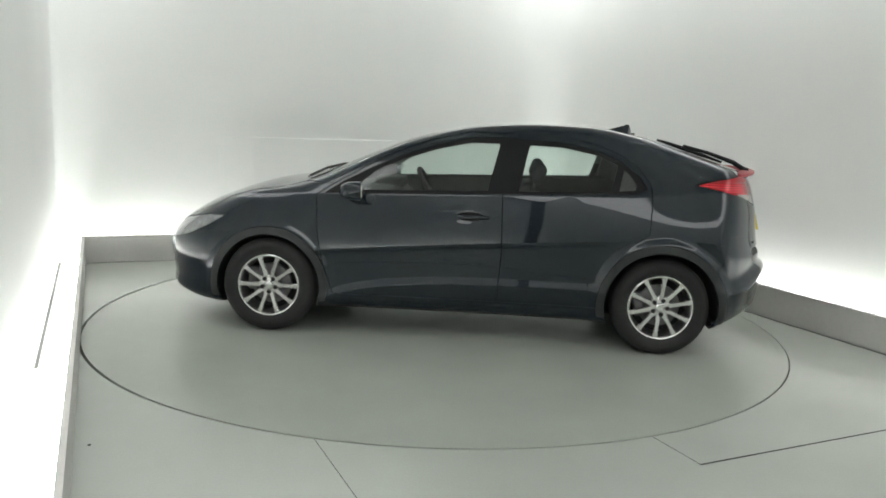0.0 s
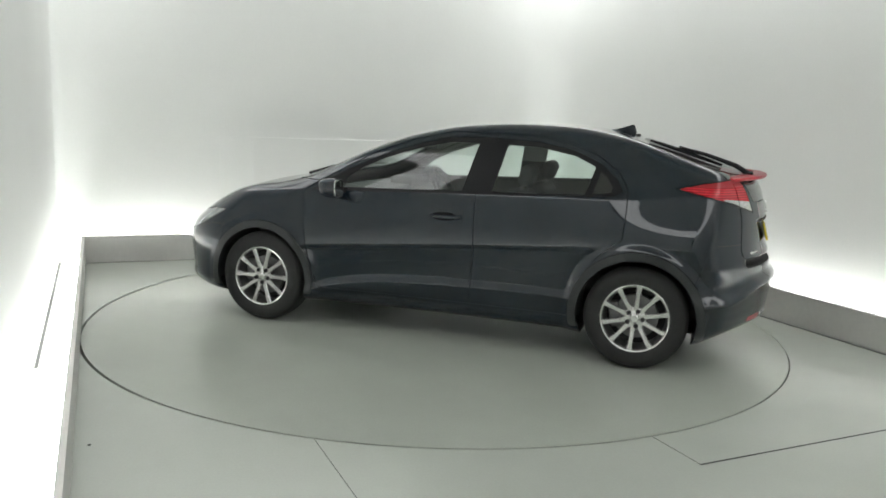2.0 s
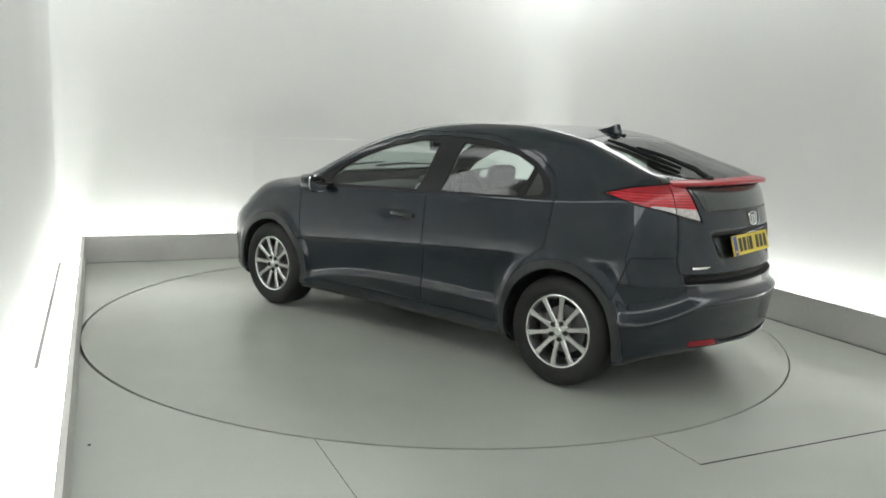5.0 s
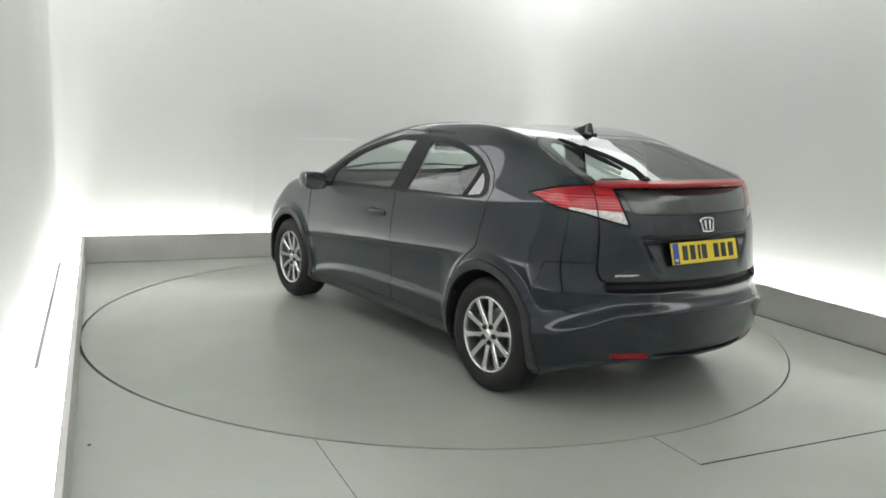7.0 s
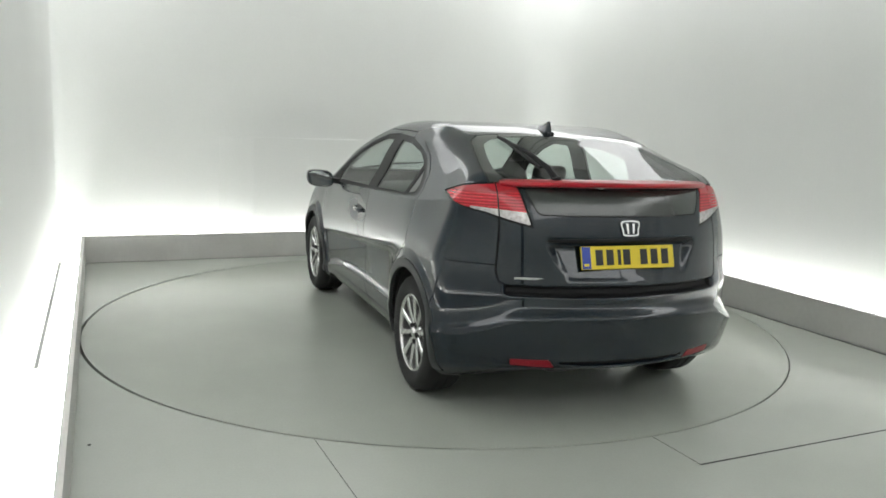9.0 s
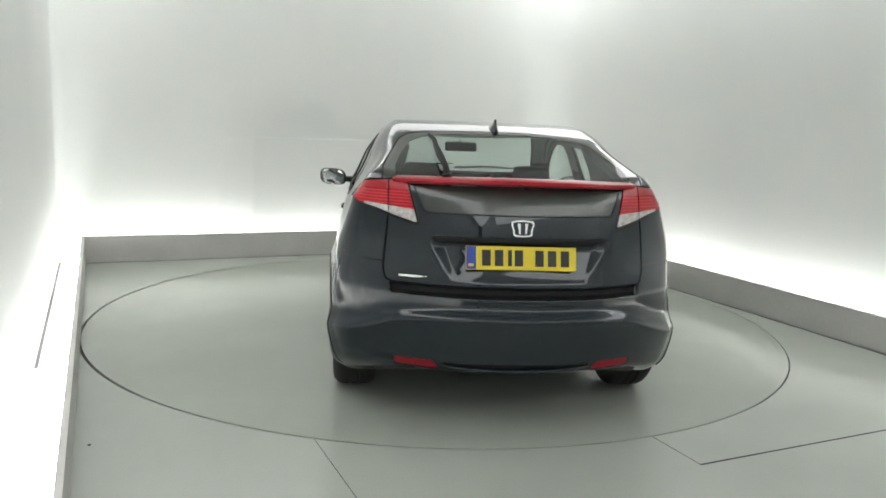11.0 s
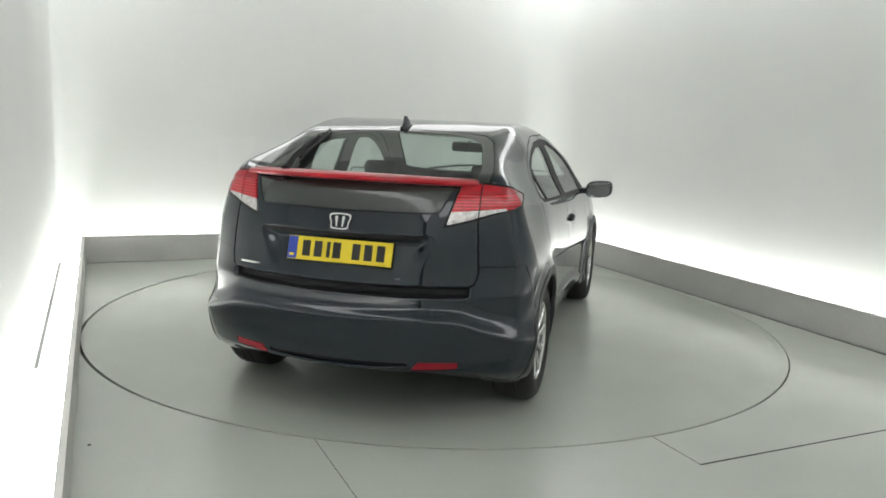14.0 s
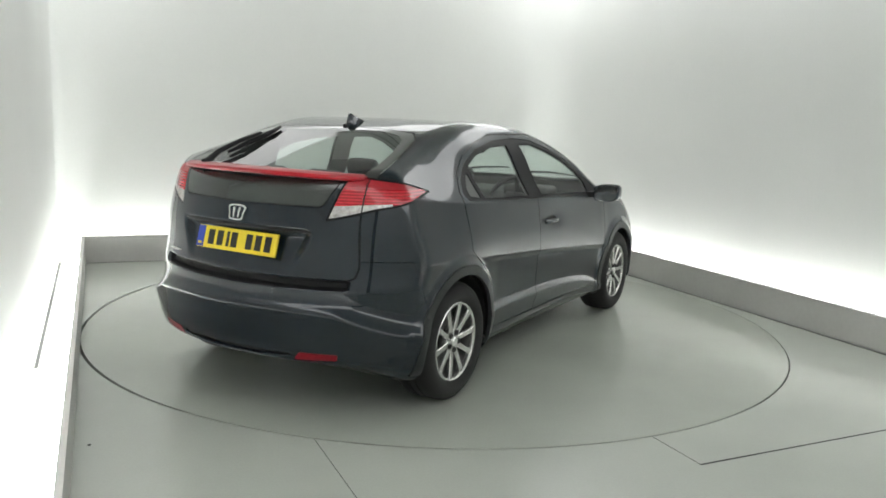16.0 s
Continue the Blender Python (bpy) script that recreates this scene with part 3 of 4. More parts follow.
def lens_band(p):
    return np.maximum(polygon_distance(np.abs(p[:, 1]), p[:, 2], [(0.40, 0.90), (0.80, 0.90), (0.80, 1.128), (0.40, 1.140)]), p[:, 0] + 1.50)
bright_out, lamp_out = lamp_out.cut(lens_band)
bright_in, lamp_in = lamp_in.cut(lens_band)
clear_out, clear_in = lamp_clear.panel(lambda p: 0.620 - p[:, 1], 0.003)

# glass in the roof line
screen, shell = shell.panel(above([(1.13, -1), (1.16, 0.0), (1.12, 0.35), (1.00, 0.60), (0.93, 0.665), (0.55, 0.585), (0.22, 0.50), (0.30, 0.25), (0.33, 0), (0.33, -1)], 0.95), 0.004)
rear_glass, shell = shell.panel(above([(-1.165, -1), (-1.165, 0), (-1.175, 0.30), (-1.20, 0.49), (-1.28, 0.553), (-1.46, 0.600), (-1.66, 0.645), (-1.82, 0.650), (-1.915, 0.58), (-1.965, 0.3), (-1.975, 0), (-1.975, -1)], 1.16), 0.004)
rear_glass, frit = rear_glass.cut(above([(-1.215, -1), (-1.215, 0), (-1.225, 0.30), (-1.26, 0.43), (-1.33, 0.500), (-1.50, 0.552), (-1.66, 0.585), (-1.82, 0.585), (-1.90, 0.53), (-1.985, 0.3), (-1.995, 0), (-1.995, -1)], 1.10))
bonnet, shell = shell.panel(above([(1.19, -1), (1.19, 0), (1.16, 0.36), (1.06, 0.66), (1.30, 0.74), (1.70, 0.70), (2.02, 0.50), (2.10, 0.25), (2.12, 0), (2.12, -1)], 0.66), 0.0035)

# side windows: the dark surround, then the panes
DLO = [(0.93, 0.955), (0.62, 0.965), (-0.10, 0.995), (-0.70, 1.022), (-1.12, 1.045), (-1.165, 1.075), (-1.12, 1.15), (-1.00, 1.24), (-0.84, 1.305),
       (-0.60, 1.348), (-0.25, 1.362), (-0.02, 1.350), (0.20, 1.300), (0.42, 1.225), (0.62, 1.135), (0.80, 1.040)]
surround, shell = shell.panel(side_of(DLO), 0.002)
FRONT_PANE = [(0.70, 0.985), (-0.145, 1.015), (-0.215, 1.325), (-0.02, 1.325), (0.20, 1.275), (0.42, 1.200), (0.58, 1.125), (0.68, 1.055)]
REAR_PANE = [(-0.345, 1.022), (-0.94, 1.045), (-0.985, 1.215), (-0.85, 1.275), (-0.62, 1.318), (-0.405, 1.325)]
QUARTER = [(-0.985, 1.050), (-1.095, 1.066), (-1.10, 1.10), (-1.06, 1.155), (-1.02, 1.19)]
pane_f, surround = surround.panel(side_of(FRONT_PANE), 0.002)
pane_r, surround = surround.panel(side_of(REAR_PANE), 0.002)
pane_q, surround = surround.panel(side_of(QUARTER), 0.002)

# doors
FRONT_DOOR = [(0.985, 0.94), (0.97, 0.70), (0.93, 0.50), (0.86, 0.285), (-0.235, 0.285), (-0.255, 0.60), (-0.245, 0.985), (-0.305, 1.385), (-0.02, 1.388),
              (0.24, 1.328), (0.48, 1.238), (0.70, 1.120), (0.90, 1.00)]
REAR_DOOR = [(-0.235, 0.285), (-0.88, 0.285), (-0.915, 0.42), (-0.965, 0.56), (-1.07, 0.70), (-1.19, 0.79), (-1.20, 0.98), (-1.195, 1.09), (-1.13, 1.185),
             (-1.00, 1.278), (-0.84, 1.338), (-0.60, 1.382), (-0.305, 1.388), (-0.245, 0.985), (-0.255, 0.60)]
door_f, shell = shell.panel(side_of(FRONT_DOOR), 0.003)
door_r, shell = shell.panel(side_of(REAR_DOOR), 0.003)
# ellipse behind the handle, coloured black for the shade in the hollow
cup, door_f = door_f.cut(lambda p: np.hypot((p[:, 0] + 0.045) / 3.0, p[:, 2] - 0.845) - 0.0295)

# tail
low_glass, shell = shell.panel(behind([(-1, 1.172), (0.508, 1.165), (0.494, 1.135), (0.455, 1.048), (0.435, 1.036), (-1, 1.032)]), 0.003)
tailgate, shell = shell.panel(behind([(-1, 0.698), (0.595, 0.698), (0.628, 0.715), (0.640, 0.76), (0.632, 0.87), (0.622, 0.98), (0.618, 1.18), (0.58, 1.23), (-1, 1.23)], -1.74), 0.0045)
# strip under the tailgate, cut out so its shadow can be coloured black
slot, shell = shell.cut(lambda p: np.maximum(np.maximum(np.abs(p[:, 2] - 0.674) - 0.0225, p[:, 1] - 0.600), p[:, 0] + 1.6))
low_slot, shell = shell.cut(behind([(-1, 0.340), (0.355, 0.338), (0.345, 0.314), (-1, 0.312)]))
reflector, shell = shell.panel(behind([(0.365, 0.302), (0.575, 0.312), (0.580, 0.345), (0.40, 0.345)]), 0.002)
diffuser, shell = shell.cut(behind([(-1, 0.297), (0.40, 0.293), (0.60, 0.288), (0.66, 0.26), (0.70, 0.1), (-1, 0.1)], -1.62))

# front lamps and grille
HEADLAMP = [(1.60, 0.775), (1.75, 0.765), (1.95, 0.72), (2.12, 0.655), (2.3, 0.62), (2.3, 0.56), (2.05, 0.575), (1.90, 0.62), (1.74, 0.695)]
headlamp, shell = shell.panel(lambda p: np.maximum(polygon_distance(p[:, 0], p[:, 2], HEADLAMP), 0.36 - p[:, 1]), 0.003)
grille, shell = shell.panel(lambda p: np.maximum(np.maximum(np.abs(p[:, 2] - 0.43) - 0.13, p[:, 1] - 0.42), 1.9 - p[:, 0]), 0.003)

# bumpers, wings, and what is left: sills, quarters, roof
bumper_r, shell = shell.panel(lambda p: np.maximum(p[:, 0] + 1.60 + 0.30 * np.clip(p[:, 2] - 0.45, 0, 1), p[:, 2] - 0.792), 0.0022)
bumper_f, shell = shell.panel(lambda p: np.maximum(1.67 - 0.1 * p[:, 2] - p[:, 0], p[:, 2] - 0.665 + 0.20 * np.clip(p[:, 0] - 1.7, 0, 1)), 0.003)
wing, shell = shell.panel(lambda p: np.maximum(np.maximum(0.88 - p[:, 0] + 0.3 * np.clip(0.7 - p[:, 2], 0, 0.3), p[:, 2] - 1.02), 0.24 - p[:, 2] - 0.0), 0.003)
roof, shell = shell.panel(above([(0.36, -1), (0.36, 0.47), (0.0, 0.545), (-0.6, 0.55), (-1.06, 0.53), (-1.14, 0.49), (-1.152, 0), (-1.152, -1)], 1.3), 0.0007)

skin("body_shell", both(shell), M_PAINT, car)
skin("roof", both(roof), M_PAINT, car)
skin("bonnet", both(bonnet), M_PAINT, car)
skin("front_bumper", both(bumper_f), M_PAINT, car)
rear_bumper = skin("rear_bumper", both(bumper_r), M_PAINT, car)
skin("diffuser", both(diffuser), M_PLASTIC, rear_bumper, "black plastic lower edge")
skin("tailgate_gap", both(slot), M_BLACK, rear_bumper, "gap under the tailgate, blackened for its shadow", out=-0.004)
skin("lower_slot", both(low_slot), M_BLACK, rear_bumper, "black slot between the reflectors", out=-0.012)
skin("grille", both(grille), M_PLASTIC, car, "black plastic grille", out=-0.01)
skin("underbody", both(floor_pan), M_PLASTIC, car, "black underbody")
tagged(skin("seams", both(joined(*SEAMS)), M_BLACK, car, "dark seams between panels", thick=0, out=-0.007), kind="stuff")
skin("windscreen", both(screen), M_GLASS, car, "clear tinted windscreen", thick=0.004, shadow=False)
hatch = skin("tailgate", both(tailgate), M_PAINT, car, "dark slate tailgate")
skin("rear_window", both(rear_glass), M_GLASS, hatch, "sloping rear window", thick=0.004, shadow=False)
skin("window_border", both(frit), M_GLOSSBLACK, hatch, "black border of the rear window", thick=0.004)
skin("lower_window", both(low_glass), M_DARKGLASS, hatch, "dark upright pane below the spoiler", thick=0.01, shadow=False)
for flip in (False, True):
    def s(sheet):
        return mirrored(sheet) if flip else sheet
    skin("wing", s(wing), M_PAINT, car)
    for band in arch_bands:
        skin("arch_trim", s(band), M_ARCH, car, "dull dark grey wheel arch trim", thick=0.02, out=0.005)
    fd = skin("front_door", s(door_f), M_PAINT, car)
    rd = skin("rear_door", s(door_r), M_PAINT, car)
    skin("handle_cup", s(cup), M_BLACK, fd, "hollow behind the handle, blackened for its shade", out=-0.010)
    skin("window_trim", s(surround), M_BLACK, car, "satin black window surround", out=-0.002)
    skin("window_pane", s(pane_f), M_GLASS, fd, "tinted side window", thick=0.004, out=-0.006, shadow=False)
    skin("window_pane", s(pane_r), M_GLASS, rd, "tinted side window", thick=0.004, out=-0.006, shadow=False)
    skin("quarter_pane", s(pane_q), M_GLOSSBLACK, rd, "small black quarter panel with the hidden handle", thick=0.004, out=-0.006)
    tl = skin("tail_light", s(lamp_out), M_RED, car, "glossy red tail light")
    skin("reversing_lens", s(clear_out), M_CLEAR, tl, "clear lower lens")
    skin("ribbed_lens", s(bright_out), M_LENS, tl, "bright red ribbed lens")
    ti = skin("inner_tail_light", s(lamp_in), M_RED, hatch, "glossy red tail light")
    skin("lens", s(clear_in), M_CLEAR, ti, "clear lower lens")
    skin("ribbed_lens", s(bright_in), M_LENS, ti, "bright red ribbed lens")
    skin("reflector", s(reflector), M_DARKRED, rear_bumper, "dark red reflector")
    skin("headlight", s(headlamp), M_HEAD, car, "clear headlight lens")

# dark lining inside the shell, open where the glass is
lining = joined(shell, roof, bonnet, wing, door_f, door_r, tailgate, surround, bumper_r, bumper_f)
roof_lining, lower_lining = lining.cut(lambda p: 1.16 - p[:, 2] + 0.0 * p[:, 0])
def inward(s):
    return Sheet(s.p - body_normal(s.p) * 0.022, [f[::-1] for f in s.f])
def plain(name, s, material, parent, label):
    me = bpy.data.meshes.new(name)
    me.from_pydata([tuple(q) for q in s.p], [], s.f)
    me.materials.append(material)
    me.polygons.foreach_set("use_smooth", [True] * len(me.polygons))
    ob = new(name, me)
    ob.parent = parent
    return tagged(ob, label=label)
plain("headlining", inward(both(roof_lining)), M_LINING, car, "pale grey fabric headlining")
plain("cabin_trim", inward(both(lower_lining)), M_CABIN, car, "dark grey cabin trim")


# ---- wheels ----
def make_wheel():
    """A wheel with its outer face towards +Y, hub at the origin."""
    w = new("wheel")
    R = HUB
    part("tyre", lathe([(0.205, 0.0), (0.216, 0.012), (0.235, 0.022), (0.262, 0.026), (0.285, 0.020), (0.303, 0.004), (0.3125, -0.014), (R, -0.035),
                        (R, -0.060), (R - 0.006, -0.064), (R - 0.006, -0.068), (R, -0.072), (R, -0.105), (R - 0.006, -0.109), (R - 0.006, -0.113), (R, -0.117),
                        (R, -0.150), (0.3125, -0.17), (0.30, -0.19), (0.26, -0.205), (0.205, -0.19)], 72), M_RUBBER, w, "worn black tyre", True)
    rim = part("rim", lathe([(0.2085, 0.001), (0.2125, 0.008), (0.207, 0.012), (0.199, 0.009), (0.194, -0.002), (0.196, -0.012), (0.207, -0.014)], 72), M_ALLOY, w, "silver alloy rim with ten spokes", True)
    # dark colour stands in for shade between the spokes
    part("barrel", lathe([(0.206, -0.010), (0.194, -0.012), (0.186, -0.03), (0.178, -0.10), (0.182, -0.18), (0.206, -0.19)], 48), M_BARREL, w, "alloy inner barrel darkened for shade", True)
    spoke = bmesh.new()
    stations = [(0.040, 0.019, -0.006, 0.040), (0.080, 0.0155, -0.003, 0.036), (0.12, 0.0142, 0.001, 0.030), (0.165, 0.0152, 0.005, 0.026), (0.198, 0.0205, 0.007, 0.030)]
    rings = []
    for r, hw, y, d in stations:
        rings.append([spoke.verts.new(c) for c in ((-hw, y - 0.006, r), (-hw * 0.72, y, r), (hw * 0.72, y, r), (hw, y - 0.006, r), (hw * 0.8, y - d, r), (-hw * 0.8, y - d, r))])
    for a, b in zip(rings, rings[1:]):
        for i in range(6):
            spoke.faces.new((a[i], a[(i + 1) % 6], b[(i + 1) % 6], b[i]))
    spoke.faces.new(rings[0])
    spoke.faces.new(rings[-1][::-1])
    bmesh.ops.recalc_face_normals(spoke, faces=spoke.faces[:])
    first = part("spoke", spoke, M_ALLOY, rim)
    for k in range(10):
        o = first if k == 0 else new("spoke", first.data)
        o.parent = rim
        o.matrix_basis = pose(0, 0, 0, 0, 18 + 36 * k, 0)
    part("hub", lathe([(0.001, 0.004), (0.024, 0.004), (0.028, 0.001), (0.030, -0.004), (0.052, -0.006), (0.068, -0.012), (0.075, -0.03), (0.075, -0.05), (0.001, -0.05)], 40, False), M_ALLOY, w, "silver wheel hub", True)
    part("hub_cap", lathe([(0.001, 0.008), (0.020, 0.007), (0.024, 0.003), (0.024, 0.0)], 28, False), M_CHROME, w, "silver centre cap", True)
    nut = None
    for k in range(5):
        if nut is None:
            nut = part("wheel_nut", lathe([(0.0005, -0.002), (0.006, -0.002), (0.008, -0.006), (0.0135, 0.000), (0.0145, -0.002), (0.0145, -0.018)], 10, False), M_GAP, w, "dark recessed wheel nut")
            o = nut
        else:
            o = new("wheel_nut", nut.data)
            o.parent = w
            tagged(o, label="dark recessed wheel nut")
        a = radians(72 * k + 90 + 36)
        o.matrix_basis = pose(0.048 * math.cos(a), 0.001, 0.048 * math.sin(a))
    part("brake_disc", lathe([(0.05, -0.075), (0.135, -0.075), (0.137, -0.078), (0.137, -0.098), (0.05, -0.098)], 48), M_STEEL, w, "dull steel brake disc", True)
    part("caliper", rounded((0.07, 0.05, 0.16), (0.125, -0.085, 0.03), 0.012), M_STEEL, w, "grey brake caliper", True)
    part("wheel_back", lathe([(0.001, -0.12), (0.185, -0.12), (0.185, -0.13), (0.001, -0.13)], 40, False), M_GAP, w, "dark inner side")
    return w


wheel = make_wheel()
wheel.parent = car
WHEEL_Y = 0.850
wheel.matrix_basis = pose(AXLE, WHEEL_Y, HUB)
for m in (pose(-AXLE, WHEEL_Y, HUB, 0, 13, 0), pose(AXLE, -WHEEL_Y, HUB, 0, 0, 180), pose(-AXLE, -WHEEL_Y, HUB, 0, 7, 180)):
    copy_thing(wheel, m)


def arch_liner(r):
    """A dark tub behind the wheel opening."""
    bm = bmesh.new()
    n = 28
    rows = []
    for y in (0.845, 0.56):
        rows.append([bm.verts.new((r * math.cos(a), y, r * math.sin(a))) for a in [radians(-7 + 194 * k / n) for k in range(n + 1)]])
    for k in range(n):
        bm.faces.new((rows[0][k], rows[0][k + 1], rows[1][k + 1], rows[1][k]))
    bm.faces.new(rows[1])
    return bm


for cx, r in ((AXLE, 0.352), (-AXLE, 0.364)):
    for flip in (1, -1):
        ob = part("arch_liner", arch_liner(r), M_PLASTIC, car, "black plastic wheel arch liner")
        ob.matrix_basis = pose(cx, 0, HUB) if flip == 1 else pose(cx, 0, HUB, 0, 0, 180)


# ---- fittings of the car ----
def on_tail(y, z):
    """The body's rear face at a place across it and a height."""
    lo, hi = -2.3, -1.3
    for _ in range(40):
        mid = (lo + hi) / 2
        if body(np.array([[mid, y, z]]))[0] > 0:
            lo = mid
        else:
            hi = mid
    return hi


def on_top(x, y):
    lo, hi = 0.6, 1.7
    for _ in range(40):
        mid = (lo + hi) / 2
        if body(np.array([[x, y, mid]]))[0] > 0:
            hi = mid
        else:
            lo = mid
    return lo


def on_side(x, z):
    lo, hi = 0.4, 1.2
    for _ in range(40):
        mid = (lo + hi) / 2
        if body(np.array([[x, mid, z]]))[0] > 0:
            hi = mid
        else:
            lo = mid
    return lo


def loft(sections, closed=True, caps=True):
    """Rings of points joined in order."""
    bm = bmesh.new()
    rings = [[bm.verts.new(q) for q in ring] for ring in sections]
    n = len(rings[0])
    for a, b in zip(rings, rings[1:]):
        for i in range(n if closed else n - 1):
            bm.faces.new((a[i], a[(i + 1) % n], b[(i + 1) % n], b[i]))
    if caps:
        bm.faces.new(rings[0][::-1])
        bm.faces.new(rings[-1])
    bmesh.ops.recalc_face_normals(bm, faces=bm.faces[:])
    return bm


def spoiler_mesh():
    """The red bar across the tail that joins the lamps."""
    rings = []
    for k in range(41):
        y = -0.60 + 1.2 * k / 40
        x = -1.945 - 0.06 * (1 - (abs(y) / 0.6) ** 3) + 0.35 * y * y + 0.20 * y ** 4
        z = 1.196 - 0.045 * y * y
        front = 0.085
        rings.append([(x + front, y, z + 0.012), (x + 0.03, y, z + 0.010), (x + 0.004, y, z + 0.002), (x, y, z - 0.008), (x + 0.006, y, z - 0.018), (x + front, y, z - 0.030)])
    return loft(rings)


part("spoiler", spoiler_mesh(), M_RED, hatch, "glossy red lamp bar across the tail", True)

# number plate with plain bars for its characters
P_TOP, P_FOOT = on_tail(0.0, 0.892), on_tail(0.0, 0.788)
LEAN = math.degrees(math.atan2(P_TOP - P_FOOT, 0.104))
plate = part("number_plate", box((-0.006, -0.262, -0.056), (0.006, 0.262, 0.056), 0.002, 1), M_YELLOW, hatch, "yellow number plate with black bars")
plate.matrix_basis = pose((P_TOP + P_FOOT) / 2 - 0.009, 0, 0.84, 0, LEAN, 0)
part("plate_band", box((-0.0075, 0.214, -0.053), (-0.006, 0.260, 0.053)), M_BLUE, plate, "blue band")
part("plate_star", box((-0.009, 0.226, -0.040), (-0.0072, 0.250, -0.028)), M_YELLOW, plate, "small yellow bar")
for y in (0.166, 0.106, 0.054, 0.012, -0.086, -0.146, -0.208):
    w = 0.009 if abs(y - 0.054) < 0.001 else 0.020
    part("plate_bar", box((-0.0076, y - w, -0.037), (-0.006, y + w, 0.038)), M_INK, plate, "black bar")

# badges: plain bright shapes
BX = on_tail(0.0, 0.977)
rim_pts = [(-0.050, 0.036), (0.050, 0.036), (0.047, -0.010), (0.038, -0.036), (-0.038, -0.036), (-0.047, -0.010)]
ring = smooth_outline(rim_pts, 6)
B_LEAN = math.degrees(math.atan2(on_tail(0.0, 1.01) - on_tail(0.0, 0.945), 0.065))
BADGE = pose(BX - 0.003, 0, 0.979, 0, B_LEAN, 0)
badge = part("badge", turned(loft([[(0, a * k, b * k) for a, b in ring] for k in (1.0,)] + [[(-0.006, a * 0.97, b * 0.97) for a, b in ring]] + [[(-0.006, a * 0.82, b * 0.80) for a, b in ring]]
                                 + [[(-0.001, a * 0.80, b * 0.78) for a, b in ring]], caps=False), BADGE), M_CHROME, hatch, "chrome badge", True)
part("badge_field", turned(loft([[(0.0, a * 0.80, b * 0.78) for a, b in ring], [(-0.003, a * 0.76, b * 0.74) for a, b in ring]]), BADGE), M_PAINT, badge, "dark field")
# a black bar standing in for the shadow under the recess's upper edge
hood_line = []
for k in range(33):
    y = -0.425 + 0.85 * k / 32
    x, z, e = on_tail(y, 0.945), 0.921 - 0.03 * y * y, 1.0 - 0.75 * abs(y / 0.425) ** 6
    hood_line.append([(x + 0.03, y, z + 0.012), (x - 0.003 * e, y, z + 0.010 * e), (x - 0.006 * e, y, z), (x - 0.002 * e, y, z - 0.010 * e), (x + 0.03, y, z - 0.012)])
part("shade_strip", loft(hood_line), M_BLACK, hatch, "black strip for the shade over the number plate", True)
for k in (-1, 1):
    part("badge_bar", turned(loft([[(-0.001, k * (0.013 - 0.003) , 0.026), (-0.001, k * 0.026, 0.026), (-0.001, k * 0.019, -0.026), (-0.001, k * 0.010, -0.026)],
                                   [(-0.007, k * (0.014 - 0.003), 0.025), (-0.007, k * 0.025, 0.025), (-0.007, k * 0.018, -0.025), (-0.007, k * 0.011, -0.025)]]), BADGE), M_CHROME, badge, "bright upright bar")
lip_line = [(on_tail(y, 0.306) - 0.002, y, 0.306 + 0.02 * abs(y / 0.40) ** 3) for y in [-0.36 + 0.72 * k / 24 for k in range(25)]]
part("lower_lip", tube(lip_line, 0.007, 8), M_PAINT, rear_bumper, "thin glossy lip under the slot", True)
NX = on_tail(0.50, 0.735)
part("name_badge", turned(box((-0.003, -0.070, -0.006), (0.003, 0.070, 0.006), 0.002, 1), Matrix.Translation((NX, 0.50, 0.735)) @ Matrix.Rotation(-0.33, 4, "Z")), M_ALLOY, hatch, "small silver bar")

# aerial fin
fin = []
for k in range(12):
    t = k / 11
    x = -0.975 - 0.165 * t
    h = 0.064 * min(1, (t / 0.78) ** 1.25) if t < 0.80 else 0.064 * (1 - (t - 0.80) / 0.20 * 0.72)
    z0 = on_top(x, 0) - 0.006
    w = 0.030 * (0.35 + 0.65 * math.sin(math.pi * min(1, t * 0.8 + 0.12)))
    lean = -0.018 * (h / 0.064)
    fin.append([(x, w, z0), (x + lean * 0.4, w * 0.42, z0 + h * 0.5 + 0.006), (x + lean, 0.004, z0 + h + 0.008), (x + lean, -0.004, z0 + h + 0.008), (x + lean * 0.4, -w * 0.42, z0 + h * 0.5 + 0.006), (x, -w, z0)])
part("aerial_fin", loft(fin), M_PAINT, car, "dark shark-fin aerial", True)
part("high_nozzle", rounded((0.03, 0.02, 0.014), (-1.158, 0.0, on_top(-1.158, 0) + 0.005), 0.004), M_BLACK, car, "small black washer nozzle")

# rear wiper
def top_at(x, y, lift):
    return (x, y, on_top(x, y) + lift)
wiper = part("wiper", tube([top_at(-1.885, 0.345, 0.03), top_at(-1.80, 0.35, 0.04), top_at(-1.62, 0.362, 0.045), top_at(-1.45, 0.375, 0.035)], [0.018, 0.015, 0.012, 0.009], 8), M_BLACK, hatch, "black rear wiper arm", True)
part("wiper_blade", tube([top_at(-1.72, 0.352, 0.014)] + [top_at(x, 0.36 + 0.06 * (-1.72 - x) * -0.3, 0.016) for x in (-1.60, -1.48, -1.36)] + [top_at(-1.27, 0.39, 0.014)], [0.009, 0.014, 0.015, 0.013, 0.008], 6), M_BLACK, wiper, "black rubber blade")
